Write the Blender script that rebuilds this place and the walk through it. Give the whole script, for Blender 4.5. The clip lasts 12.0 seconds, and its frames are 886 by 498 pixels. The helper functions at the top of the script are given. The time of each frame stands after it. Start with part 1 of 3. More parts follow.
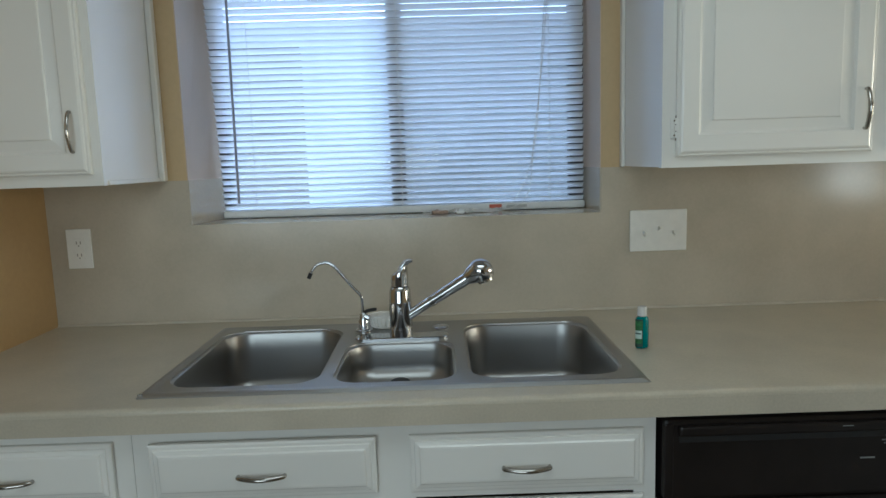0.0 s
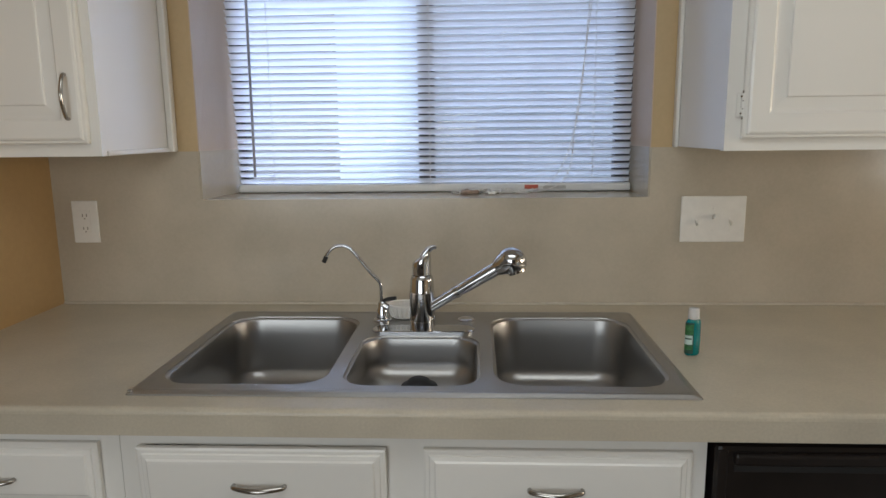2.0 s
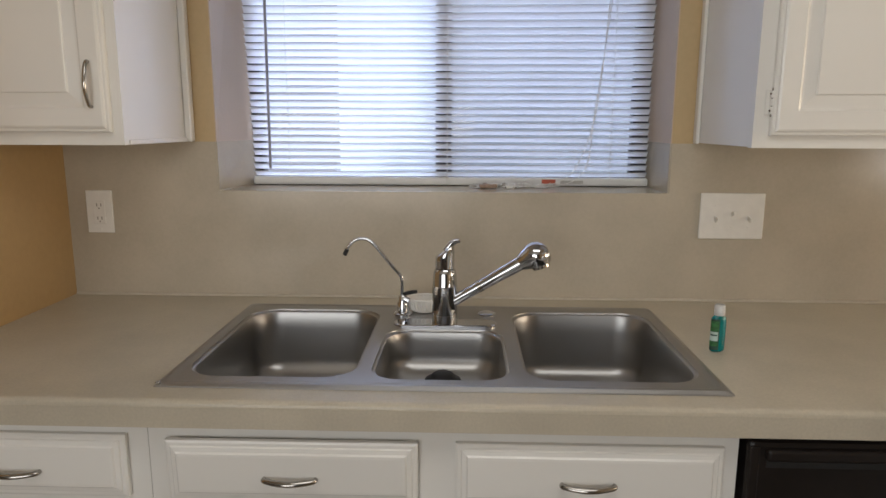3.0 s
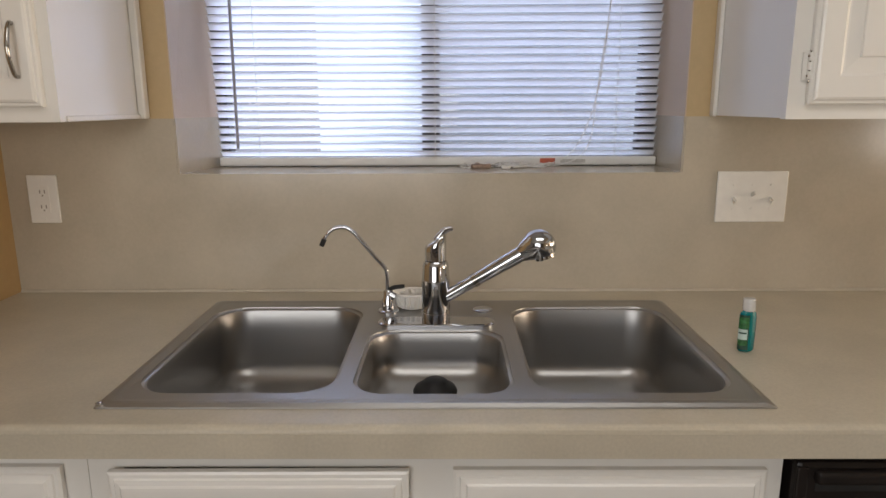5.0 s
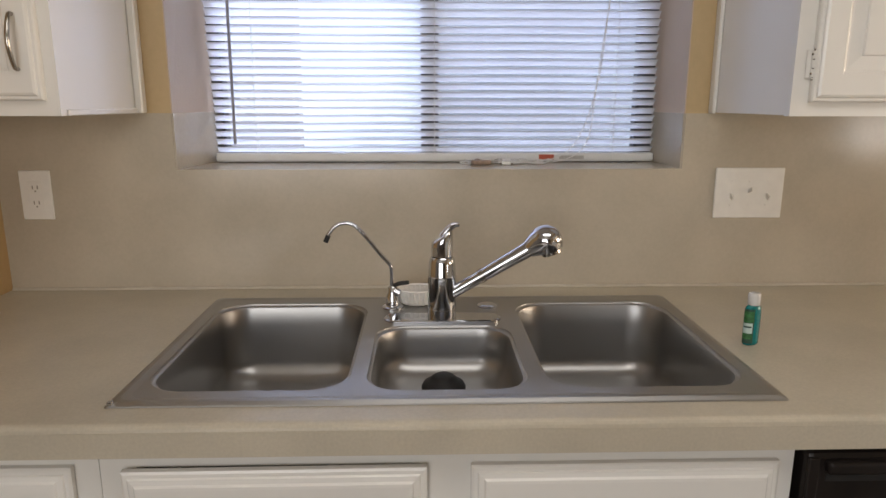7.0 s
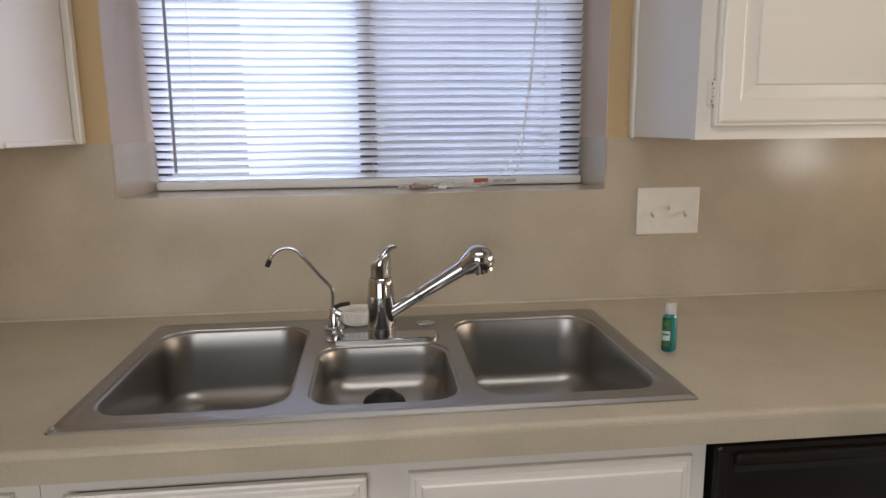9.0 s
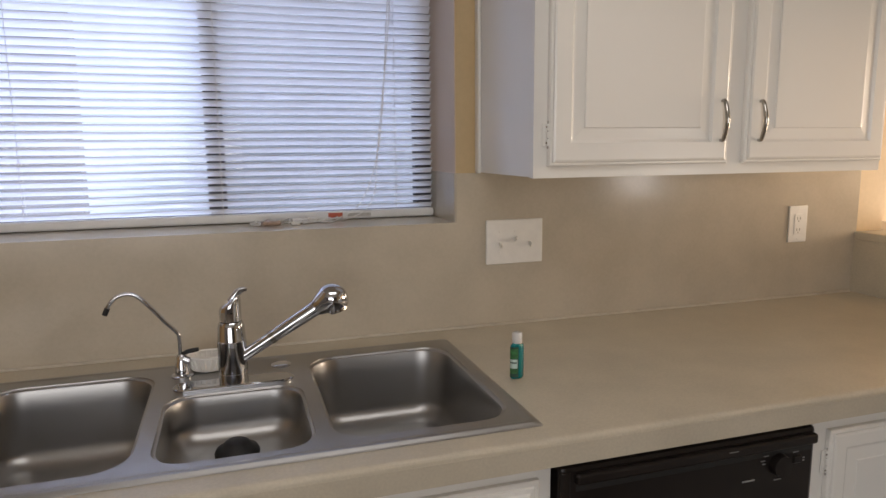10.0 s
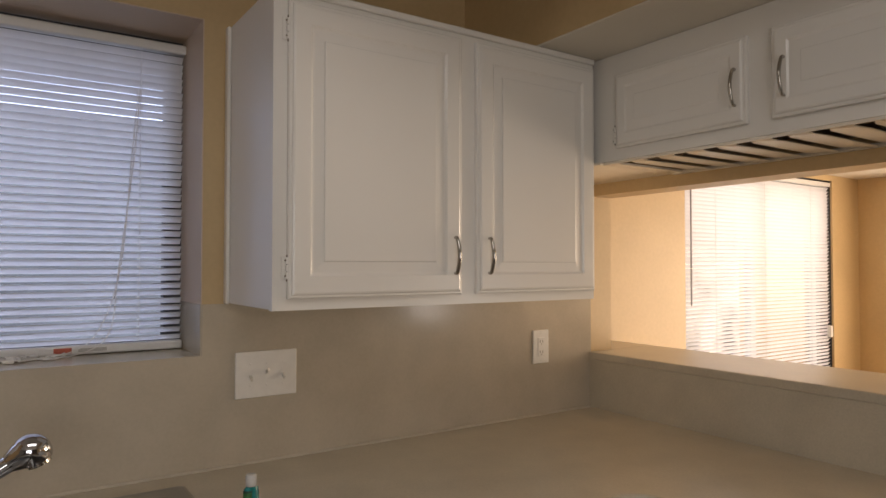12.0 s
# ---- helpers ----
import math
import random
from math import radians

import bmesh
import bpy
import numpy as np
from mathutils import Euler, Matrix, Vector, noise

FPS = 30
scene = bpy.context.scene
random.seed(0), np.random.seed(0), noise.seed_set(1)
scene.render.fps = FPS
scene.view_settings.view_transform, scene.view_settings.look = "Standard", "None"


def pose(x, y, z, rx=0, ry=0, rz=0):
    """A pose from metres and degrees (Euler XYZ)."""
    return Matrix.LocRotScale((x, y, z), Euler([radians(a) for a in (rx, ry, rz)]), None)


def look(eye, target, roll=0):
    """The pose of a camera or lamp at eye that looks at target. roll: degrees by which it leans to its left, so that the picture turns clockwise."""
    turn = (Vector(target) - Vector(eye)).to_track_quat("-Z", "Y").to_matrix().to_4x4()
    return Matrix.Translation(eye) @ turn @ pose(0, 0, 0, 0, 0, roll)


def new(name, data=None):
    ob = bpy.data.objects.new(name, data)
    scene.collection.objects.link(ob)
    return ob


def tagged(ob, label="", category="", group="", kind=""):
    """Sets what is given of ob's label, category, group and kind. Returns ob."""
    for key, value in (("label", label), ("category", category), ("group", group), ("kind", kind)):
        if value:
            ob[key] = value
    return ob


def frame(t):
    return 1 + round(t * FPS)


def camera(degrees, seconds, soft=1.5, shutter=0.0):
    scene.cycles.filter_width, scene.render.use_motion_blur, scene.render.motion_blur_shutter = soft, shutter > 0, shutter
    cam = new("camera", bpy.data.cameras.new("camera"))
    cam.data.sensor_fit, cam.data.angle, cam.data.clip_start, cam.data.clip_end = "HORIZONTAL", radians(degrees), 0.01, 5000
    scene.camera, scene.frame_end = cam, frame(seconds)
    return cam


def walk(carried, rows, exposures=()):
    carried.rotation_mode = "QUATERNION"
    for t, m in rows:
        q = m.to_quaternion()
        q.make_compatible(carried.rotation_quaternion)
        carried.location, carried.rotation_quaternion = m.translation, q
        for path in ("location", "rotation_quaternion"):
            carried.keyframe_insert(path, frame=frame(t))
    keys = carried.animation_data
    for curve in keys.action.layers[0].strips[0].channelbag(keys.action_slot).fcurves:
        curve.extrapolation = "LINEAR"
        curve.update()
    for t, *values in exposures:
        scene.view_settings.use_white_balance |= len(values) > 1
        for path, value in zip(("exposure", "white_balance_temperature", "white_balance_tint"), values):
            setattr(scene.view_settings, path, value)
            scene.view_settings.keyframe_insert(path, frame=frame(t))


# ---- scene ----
cam = camera(67.4, 12.0)
PATH = [
    (0, (0.105, -2.045, 1.393), (0.117, -0.062, 1.129), -1.8),
    (0.5, (0.107, -1.998, 1.398), (0.057, -0.023, 1.091), -2.5),
    (1, (0.148, -1.922, 1.4), (0.034, 0.047, 1.072), -2.4),
    (1.5, (0.165, -1.883, 1.395), (0.02, 0.083, 1.056), -1.6),
    (2, (0.125, -1.867, 1.405), (0.03, 0.1, 1.057), -0.6),
    (2.5, (0.072, -1.862, 1.401), (-0.002, 0.104, 1.044), 0.1),
    (3, (0.042, -1.864, 1.403), (-0.021, 0.101, 1.038), 0.2),
    (3.5, (0.026, -1.835, 1.382), (0.01, 0.135, 1.04), 0.5),
    (3.7, (0.027, -1.808, 1.374), (0.027, 0.162, 1.031), 0.5),
    (5.3, (0.02, -1.66, 1.386), (0.005, 0.293, 0.955), -0.4),
    (5.5, (0.006, -1.658, 1.379), (0.025, 0.294, 0.946), -0.2),
    (6, (-0.029, -1.665, 1.387), (0.022, 0.283, 0.935), -0.2),
    (6.5, (-0.042, -1.662, 1.381), (0.01, 0.287, 0.939), -0.0),
    (8.5, (-0.028, -1.724, 1.388), (0.068, 0.237, 1.004), -0.6),
    (9, (-0.014, -1.739, 1.388), (0.189, 0.217, 1.029), -0.6),
    (9.5, (0.014, -1.762, 1.401), (0.358, 0.178, 1.06), -0.4),
    (10, (0.014, -1.758, 1.432), (0.61, 0.126, 1.126), -0.5),
    (10.5, (0.071, -1.78, 1.438), (0.849, 0.058, 1.3), -0.7),
    (11, (0.096, -1.801, 1.456), (0.991, -0.013, 1.433), -1.0),
    (11.5, (0.119, -1.825, 1.457), (1.126, -0.098, 1.526), -0.4),
    (12, (0.149, -1.838, 1.46), (1.266, -0.18, 1.511), -0.0),
]
walk(cam, [(t, look(eye, target, roll)) for t, eye, target, roll in PATH],
     [(0, -0.06, 5250, -4), (0.5, -0.01, 5450, 0), (1.0, 0.05, 5600, 3), (1.5, 0.05, 5750, 5), (2.0, 0.10, 5900, 7), (2.5, 0.14, 6100, 9), (3.5, 0.20, 6350, 12), (6.5, 0.31, 6400, 13), (9.5, 0.18, 6350, 14), (10.5, -0.04, 6350, 15), (11, -0.22, 6450, 15), (12, -0.38, 6650, 16)])

# ---- light ----
world = bpy.data.worlds.new("sky")
scene.world = world
world.use_nodes = True
wn = world.node_tree.nodes
sky = wn.new("ShaderNodeTexSky")
sky.sky_type, sky.sun_disc = "NISHITA", False
sky.sun_elevation, sky.sun_rotation = radians(28), radians(60)
world.node_tree.links.new(sky.outputs["Color"], wn["Background"].inputs["Color"])
wn["Background"].inputs["Strength"].default_value = 0.10


def area(name, size_x, size_y, power, colour, eye, target):
    data = bpy.data.lights.new(name, "AREA")
    data.shape, data.size, data.size_y, data.energy, data.color = "RECTANGLE", size_x, size_y, power, colour
    ob = new(name, data)
    ob.matrix_world = look(eye, target)
    return ob


area("kitchen_window_daylight", 2.4, 1.0, 96, (0.54, 0.67, 1.0), (-0.02, 1.65, 2.62), (-0.02, 0.2, 1.62))
area("dining_window_daylight", 2.2, 1.0, 42, (1.0, 0.91, 0.83), (3.71, 1.30, 2.55), (3.71, 0.2, 1.45))
area("dining_door_daylight", 1.45, 1.8, 115, (1.0, 0.80, 0.58), (4.95, -1.22, 1.06), (2.0, -1.0, 1.2))
# Unseen opening behind the viewpoint, added to fill the cabinet fronts with light.
area("rear_fill_daylight", 2.2, 1.5, 37, (1.0, 0.95, 0.88), (-0.95, -4.75, 1.45), (-0.1, 0, 1.2))
area("dining_rear_daylight", 0.40, 0.75, 13, (1.0, 0.95, 0.88), (4.40, -4.86, 0.95), (4.40, 0, 0.95))

# ---- materials ----


def material(name, colour, rough=0.5, metal=0.0, vary=0.0, scale=8.0, fine=0.0, fine_scale=300.0, bump=0.0, bump_scale=200.0, coat=0.0, spec=0.5, stretch=(1, 1, 1), rough_vary=0.0, detail=5.0):
    m = bpy.data.materials.new(name)
    m.use_nodes = True
    n, l = m.node_tree.nodes, m.node_tree.links
    b = n["Principled BSDF"]
    b.inputs["Base Color"].default_value = (*colour, 1)
    b.inputs["Roughness"].default_value = rough
    b.inputs["Metallic"].default_value = metal
    b.inputs["Coat Weight"].default_value = coat
    b.inputs["Specular IOR Level"].default_value = spec
    tc = n.new("ShaderNodeTexCoord")
    mp = n.new("ShaderNodeMapping")
    mp.inputs["Scale"].default_value = stretch
    l.new(tc.outputs["Object"], mp.inputs["Vector"])
    last = None
    for amount, s in ((vary, scale), (fine, fine_scale)):
        if not amount:
            continue
        t = n.new("ShaderNodeTexNoise")
        t.inputs["Scale"].default_value, t.inputs["Detail"].default_value = s, detail
        l.new(mp.outputs["Vector"], t.inputs["Vector"])
        r = n.new("ShaderNodeMapRange")
        r.inputs["From Min"].default_value, r.inputs["From Max"].default_value = 0.3, 0.7
        r.inputs["To Min"].default_value, r.inputs["To Max"].default_value = 1 - amount, 1 + amount
        l.new(t.outputs["Fac"], r.inputs["Value"])
        x = n.new("ShaderNodeVectorMath")
        x.operation = "MULTIPLY"
        if last is None:
            x.inputs[0].default_value = colour
        else:
            l.new(last, x.inputs[0])
        l.new(r.outputs["Result"], x.inputs[1])
        last = x.outputs["Vector"]
        if rough_vary and amount == vary:
            rr = n.new("ShaderNodeMapRange")
            rr.inputs["To Min"].default_value, rr.inputs["To Max"].default_value = rough - rough_vary, rough + rough_vary
            l.new(t.outputs["Fac"], rr.inputs["Value"])
            l.new(rr.outputs["Result"], b.inputs["Roughness"])
    if last is not None:
        l.new(last, b.inputs["Base Color"])
    if bump:
        t = n.new("ShaderNodeTexNoise")
        t.inputs["Scale"].default_value, t.inputs["Detail"].default_value = bump_scale, 3
        l.new(mp.outputs["Vector"], t.inputs["Vector"])
        bp = n.new("ShaderNodeBump")
        bp.inputs["Strength"].default_value, bp.inputs["Distance"].default_value = 1.0, bump
        l.new(t.outputs["Fac"], bp.inputs["Height"])
        l.new(bp.outputs["Normal"], b.inputs["Normal"])
    return m


def see_through(name, colour, through_share, rough=0.4):
    """A thin sheet that lets part of the light through, spread out."""
    m = material(name, colour, rough, vary=0.03, scale=20)
    n, l = m.node_tree.nodes, m.node_tree.links
    t = n.new("ShaderNodeBsdfTranslucent")
    t.inputs["Color"].default_value = (*colour, 1)
    mix = n.new("ShaderNodeMixShader")
    mix.inputs["Fac"].default_value = through_share
    l.new(n["Principled BSDF"].outputs["BSDF"], mix.inputs[1])
    l.new(t.outputs["BSDF"], mix.inputs[2])
    l.new(mix.outputs["Shader"], n["Material Output"].inputs["Surface"])
    return m


PAINT = material("yellow_wall_paint", (0.56, 0.415, 0.225), 0.45, vary=0.05, scale=3, fine=0.03, fine_scale=60, bump=0.00025, bump_scale=90)
# Darker copy of the wall paint; the side wall's shade is in this colour.
PAINT_SHADED = material("shaded_wall_paint", (0.44, 0.295, 0.135), 0.45, vary=0.05, scale=3, fine=0.03, fine_scale=60, bump=0.00025, bump_scale=90)
NICHE = material("beige_reveal_paint", (0.57, 0.455, 0.345), 0.42, vary=0.04, scale=4, bump=0.0006, bump_scale=120)
# Unseen walls, kept dark so the chrome reflects less light.
REAR = material("dark_unseen_wall", (0.22, 0.20, 0.18), 0.6, vary=0.06, scale=3, fine=0.03, fine_scale=60)
CEILING = material("white_ceiling_paint", (0.72, 0.68, 0.60), 0.7, vary=0.04, scale=3, bump=0.001, bump_scale=90)
LAMINATE = material("beige_laminate", (0.51, 0.46, 0.365), 0.30, vary=0.08, scale=7, fine=0.055, fine_scale=190, bump=0.00006, bump_scale=260, rough_vary=0.05)
SPLASH = material("glossy_beige_laminate", (0.50, 0.445, 0.355), 0.16, vary=0.07, scale=6, fine=0.025, fine_scale=120, rough_vary=0.04)
WHITE = material("white_gloss_paint", (0.80, 0.785, 0.745), 0.22, vary=0.02, scale=2.5, rough_vary=0.04, detail=0.0)
STEEL = material("brushed_stainless_steel", (0.40, 0.395, 0.387), 0.37, 1.0, vary=0.06, scale=5, rough_vary=0.05, detail=0.0)
CHROME = material("polished_chrome", (0.60, 0.615, 0.65), 0.05, 1.0, vary=0.04, scale=30)
NICKEL = material("satin_nickel", (0.42, 0.40, 0.37), 0.18, 1.0, vary=0.06, scale=60)
BLACK = material("black_plastic", (0.014, 0.011, 0.010), 0.34, vary=0.2, scale=12, spec=0.24)
RUBBER = material("black_rubber", (0.012, 0.012, 0.013), 0.55, vary=0.2, scale=40)
IVORY = material("white_plastic_plate", (0.82, 0.80, 0.755), 0.35, vary=0.03, scale=40)
# Shade between the vent slats, put into a brown colour.
VENT_SHADE = material("vent_shade", (0.20, 0.155, 0.115), 0.6, vary=0.1, scale=40)
FAINT = material("grey_slot", (0.34, 0.31, 0.27), 0.6, vary=0.1, scale=40)
TOGGLE = material("ivory_toggle", (0.76, 0.74, 0.69), 0.3, vary=0.05, scale=60)
# The floor is out of view; its dark colour dims reflections.
FLOOR = material("brown_vinyl_floor", (0.22, 0.17, 0.12), 0.4, vary=0.10, scale=4, fine=0.08, fine_scale=80)
FRAME = material("dark_aluminium_frame", (0.035, 0.034, 0.036), 0.45, 0.2, vary=0.06, scale=20)
VINYL = material("white_vinyl_frame", (0.75, 0.75, 0.74), 0.4, vary=0.03, scale=20)
SLAT = see_through("white_blind_slat", (0.84, 0.84, 0.85), 0.24)
CORD = material("white_cord", (0.78, 0.77, 0.75), 0.7, vary=0.05, scale=60)
WAND = material("grey_plastic_wand", (0.34, 0.34, 0.36), 0.25, vary=0.05, scale=60)
RED = material("red_printed_label", (0.48, 0.10, 0.05), 0.5, vary=0.15, scale=120)
GREYPRINT = material("grey_printed_label", (0.45, 0.44, 0.42), 0.5, vary=0.15, scale=200)
# Brown puts the shade among the pale cords into the tassel colour.
TASSEL = material("brown_shaded_tassel", (0.36, 0.26, 0.20), 0.5, vary=0.2, scale=60)
PRINT = material("white_print", (0.24, 0.24, 0.24), 0.5, vary=0.1, scale=60)
LABEL_GREEN = material("green_label_print", (0.035, 0.15, 0.045), 0.4, vary=0.6, scale=110)
LABEL_WHITE = material("white_label_print", (0.50, 0.62, 0.58), 0.4, vary=0.1, scale=100)
LABEL_DARK = material("dark_label_print", (0.02, 0.07, 0.05), 0.4, vary=0.3, scale=100)
CREAM = material("cream_vent_panel", (0.76, 0.70, 0.60), 0.28, vary=0.04, scale=20)
CAULK = material("white_caulk", (0.54, 0.49, 0.41), 0.4, vary=0.08, scale=30)

GLASS = bpy.data.materials.new("window_glass")
GLASS.use_nodes = True
GLASS.node_tree.nodes["Principled BSDF"].inputs["Transmission Weight"].default_value = 1.0
GLASS.node_tree.nodes["Principled BSDF"].inputs["Roughness"].default_value = 0.0
GLASS.node_tree.nodes["Principled BSDF"].inputs["IOR"].default_value = 1.45

GEL = material("teal_gel", (0.003, 0.26, 0.27), 0.12, vary=0.05, scale=50)
GEL.node_tree.nodes["Principled BSDF"].inputs["Transmission Weight"].default_value = 0.35
CAPMAT = material("clear_cap_plastic", (0.80, 0.80, 0.78), 0.25, vary=0.03, scale=60)
CAPMAT.node_tree.nodes["Principled BSDF"].inputs["Transmission Weight"].default_value = 0.3

SCREEN = bpy.data.materials.new("insect_screen")
SCREEN.use_nodes = True
sn, sl = SCREEN.node_tree.nodes, SCREEN.node_tree.links
clear, screen_mix = sn.new("ShaderNodeBsdfTransparent"), sn.new("ShaderNodeMixShader")
sn["Principled BSDF"].inputs["Base Color"].default_value = (0.05, 0.05, 0.06, 1)
screen_mix.inputs["Fac"].default_value = 0.30
sl.new(clear.outputs["BSDF"], screen_mix.inputs[1])
sl.new(sn["Principled BSDF"].outputs["BSDF"], screen_mix.inputs[2])
sl.new(screen_mix.outputs["Shader"], sn["Material Output"].inputs["Surface"])


def glow(name, colour, strength, uneven=0.0, swing=0.8):
    m = bpy.data.materials.new(name)
    m.use_nodes = True
    b = m.node_tree.nodes["Principled BSDF"]
    b.inputs["Base Color"].default_value = (0, 0, 0, 1)
    b.inputs["Emission Color"].default_value = (*colour, 1)
    b.inputs["Emission Strength"].default_value = strength
    # Noise paints brighter and dimmer patches into the glow.
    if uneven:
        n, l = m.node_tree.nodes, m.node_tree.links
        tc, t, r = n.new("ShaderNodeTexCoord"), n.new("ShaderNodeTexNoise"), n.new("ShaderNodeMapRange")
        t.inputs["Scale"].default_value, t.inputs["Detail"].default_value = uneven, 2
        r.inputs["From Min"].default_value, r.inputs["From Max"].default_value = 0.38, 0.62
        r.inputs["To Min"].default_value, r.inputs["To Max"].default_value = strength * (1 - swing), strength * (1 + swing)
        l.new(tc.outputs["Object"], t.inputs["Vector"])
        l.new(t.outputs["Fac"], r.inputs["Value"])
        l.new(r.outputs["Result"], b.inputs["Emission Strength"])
    return m


# ---- helpers for shapes ----


def mesh_object(name, bm, mat, smooth=False):
    bmesh.ops.recalc_face_normals(bm, faces=bm.faces)
    me = bpy.data.meshes.new(name)
    for f in bm.faces:
        f.smooth = smooth
    if smooth:
        for e in bm.edges:
            e.smooth = len(e.link_faces) != 2 or e.calc_face_angle() < 0.75
    bm.to_mesh(me)
    bm.free()
    me.materials.append(mat)
    return new(name, me)


def part(name, bm, mat, parent, label="", smooth=False):
    ob = mesh_object(name, bm, mat, smooth)
    ob.parent = parent
    if parent.type == "EMPTY":
        ob.matrix_parent_inverse = Matrix.Translation(-parent.location)
    return tagged(ob, label)


def thing(name, at, label, category, group="", kind=""):
    ob = new(name)
    ob.location = at
    ob.empty_display_size = 0.1
    return tagged(ob, label, category, group, kind)


def structure(name, bm, mat, label, category, smooth=False):
    return tagged(mesh_object(name, bm, mat, smooth), label, category, kind="structure")


def box(x0, x1, y0, y1, z0, z1, bevel=0.0, seg=1, bm=None):
    out = bm or bmesh.new()
    tmp = bmesh.new()
    bmesh.ops.create_cube(tmp, size=1)
    for v in tmp.verts:
        v.co = Vector(((x0 + x1) / 2 + v.co.x * (x1 - x0), (y0 + y1) / 2 + v.co.y * (y1 - y0), (z0 + z1) / 2 + v.co.z * (z1 - z0)))
    if bevel:
        bmesh.ops.bevel(tmp, geom=list(tmp.edges), offset=bevel, segments=seg, affect="EDGES", profile=0.5)
    return join(out, tmp)


def join(bm, other):
    made = {v: bm.verts.new(v.co) for v in other.verts}
    for f in other.faces:
        bm.faces.new([made[v] for v in f.verts])
    other.free()
    return bm


def boxes(*rows):
    bm = bmesh.new()
    for row in rows:
        box(*row, bm=bm)
    return bm


def moved(bm, m):
    bmesh.ops.transform(bm, matrix=m, verts=bm.verts)
    return bm


def loops(rings, close_start=True, close_end=True):
    """Skin between rings of equally many points."""
    bm = bmesh.new()
    rows = [[bm.verts.new(p) for p in ring] for ring in rings]
    n = len(rows[0])
    for a, b in zip(rows, rows[1:]):
        for i in range(n):
            bm.faces.new((a[i], a[(i + 1) % n], b[(i + 1) % n], b[i]))
    if close_start:
        bm.faces.new(rows[0][::-1])
    if close_end:
        bm.faces.new(rows[-1])
    return bm


def lathe(profile, seg=32, flat=1.0, ends=True):
    """Turned shape round z from (radius, height) pairs; flat squeezes it along y."""
    return loops([[Vector((r * math.cos(2 * math.pi * i / seg), flat * r * math.sin(2 * math.pi * i / seg), z)) for i in range(seg)] for r, z in profile], ends, ends)


def smooth_path(points, steps=8):
    pts = [Vector(p) for p in points]
    ext = [2 * pts[0] - pts[1]] + pts + [2 * pts[-1] - pts[-2]]
    out = []
    for a, b, c, d in zip(ext, ext[1:], ext[2:], ext[3:]):
        for i in range(steps):
            u = i / steps
            out.append(0.5 * (2 * b + (c - a) * u + (2 * a - 5 * b + 4 * c - d) * u * u + (3 * b - a - 3 * c + d) * u ** 3))
    return out + [pts[-1]]


def tube(points, radius, seg=12, flat=1.0):
    """A tube along points; radius is a number or a function of 0..1."""
    rings, n = [], len(points)
    side = None
    for i, p in enumerate(points):
        along = (points[min(i + 1, n - 1)] - points[max(i - 1, 0)]).normalized()
        if side is None:
            side = along.orthogonal().normalized()
        side = (side - along * side.dot(along)).normalized()
        up = along.cross(side)
        r = radius(i / (n - 1)) if callable(radius) else radius
        rings.append([p + r * (math.cos(2 * math.pi * k / seg) * side + flat * math.sin(2 * math.pi * k / seg) * up) for k in range(seg)])
    return loops(rings)


def rounded(x0, x1, y0, y1, r, z, seg=6):
    pts = []
    for cx, cy, a in ((x1 - r, y1 - r, 0), (x0 + r, y1 - r, 90), (x0 + r, y0 + r, 180), (x1 - r, y0 + r, 270)):
        for i in range(seg + 1):
            t = radians(a + 90 * i / seg)
            pts.append(Vector((cx + r * math.cos(t), cy + r * math.sin(t), z)))
    return pts


def panel(w, h, profile, back=0.0):
    """A moulded front in the plane x-z, facing -y, from (inset, height) steps."""
    rings = [[Vector((x, -d, z)) for x, z in ((i, i), (w - i, i), (w - i, h - i), (i, h - i))] for i, d in profile]
    return loops(rings)


DOOR = ((0, 0), (0, 0.010), (0.003, 0.0125), (0.008, 0.0125), (0.0095, 0.016), (0.014, 0.018), (0.052, 0.018), (0.055, 0.0155), (0.058, 0.0128), (0.062, 0.0125), (0.086, 0.0148), (0.0875, 0.0180), (0.090, 0.0185))
DRAWER = ((0, 0), (0, 0.010), (0.004, 0.012), (0.010, 0.012), (0.012, 0.015), (0.020, 0.0165), (0.023, 0.0195), (0.028, 0.020))


def pull(length):
    """A bow handle along z, bulging to -y, with two feet."""
    pts = [(0, 0, -length / 2), (0, -0.010, -length / 2 + 0.002), (0, -0.019, -length * 0.24), (0, -0.0225, 0), (0, -0.019, length * 0.24), (0, -0.010, length / 2 - 0.002), (0, 0, length / 2)]
    return tube(smooth_path(pts, 6), lambda u: 0.0034 + 0.0012 * math.sin(math.pi * u), 10, 1.25)


def front(name, w, h, profile, m, parent, label=""):
    return part(name, moved(panel(w, h, profile), m), WHITE, parent, label)


def handle(m, parent, length=0.096):
    return part("handle", moved(pull(length), m), NICKEL, parent, "satin nickel bow handle", True)


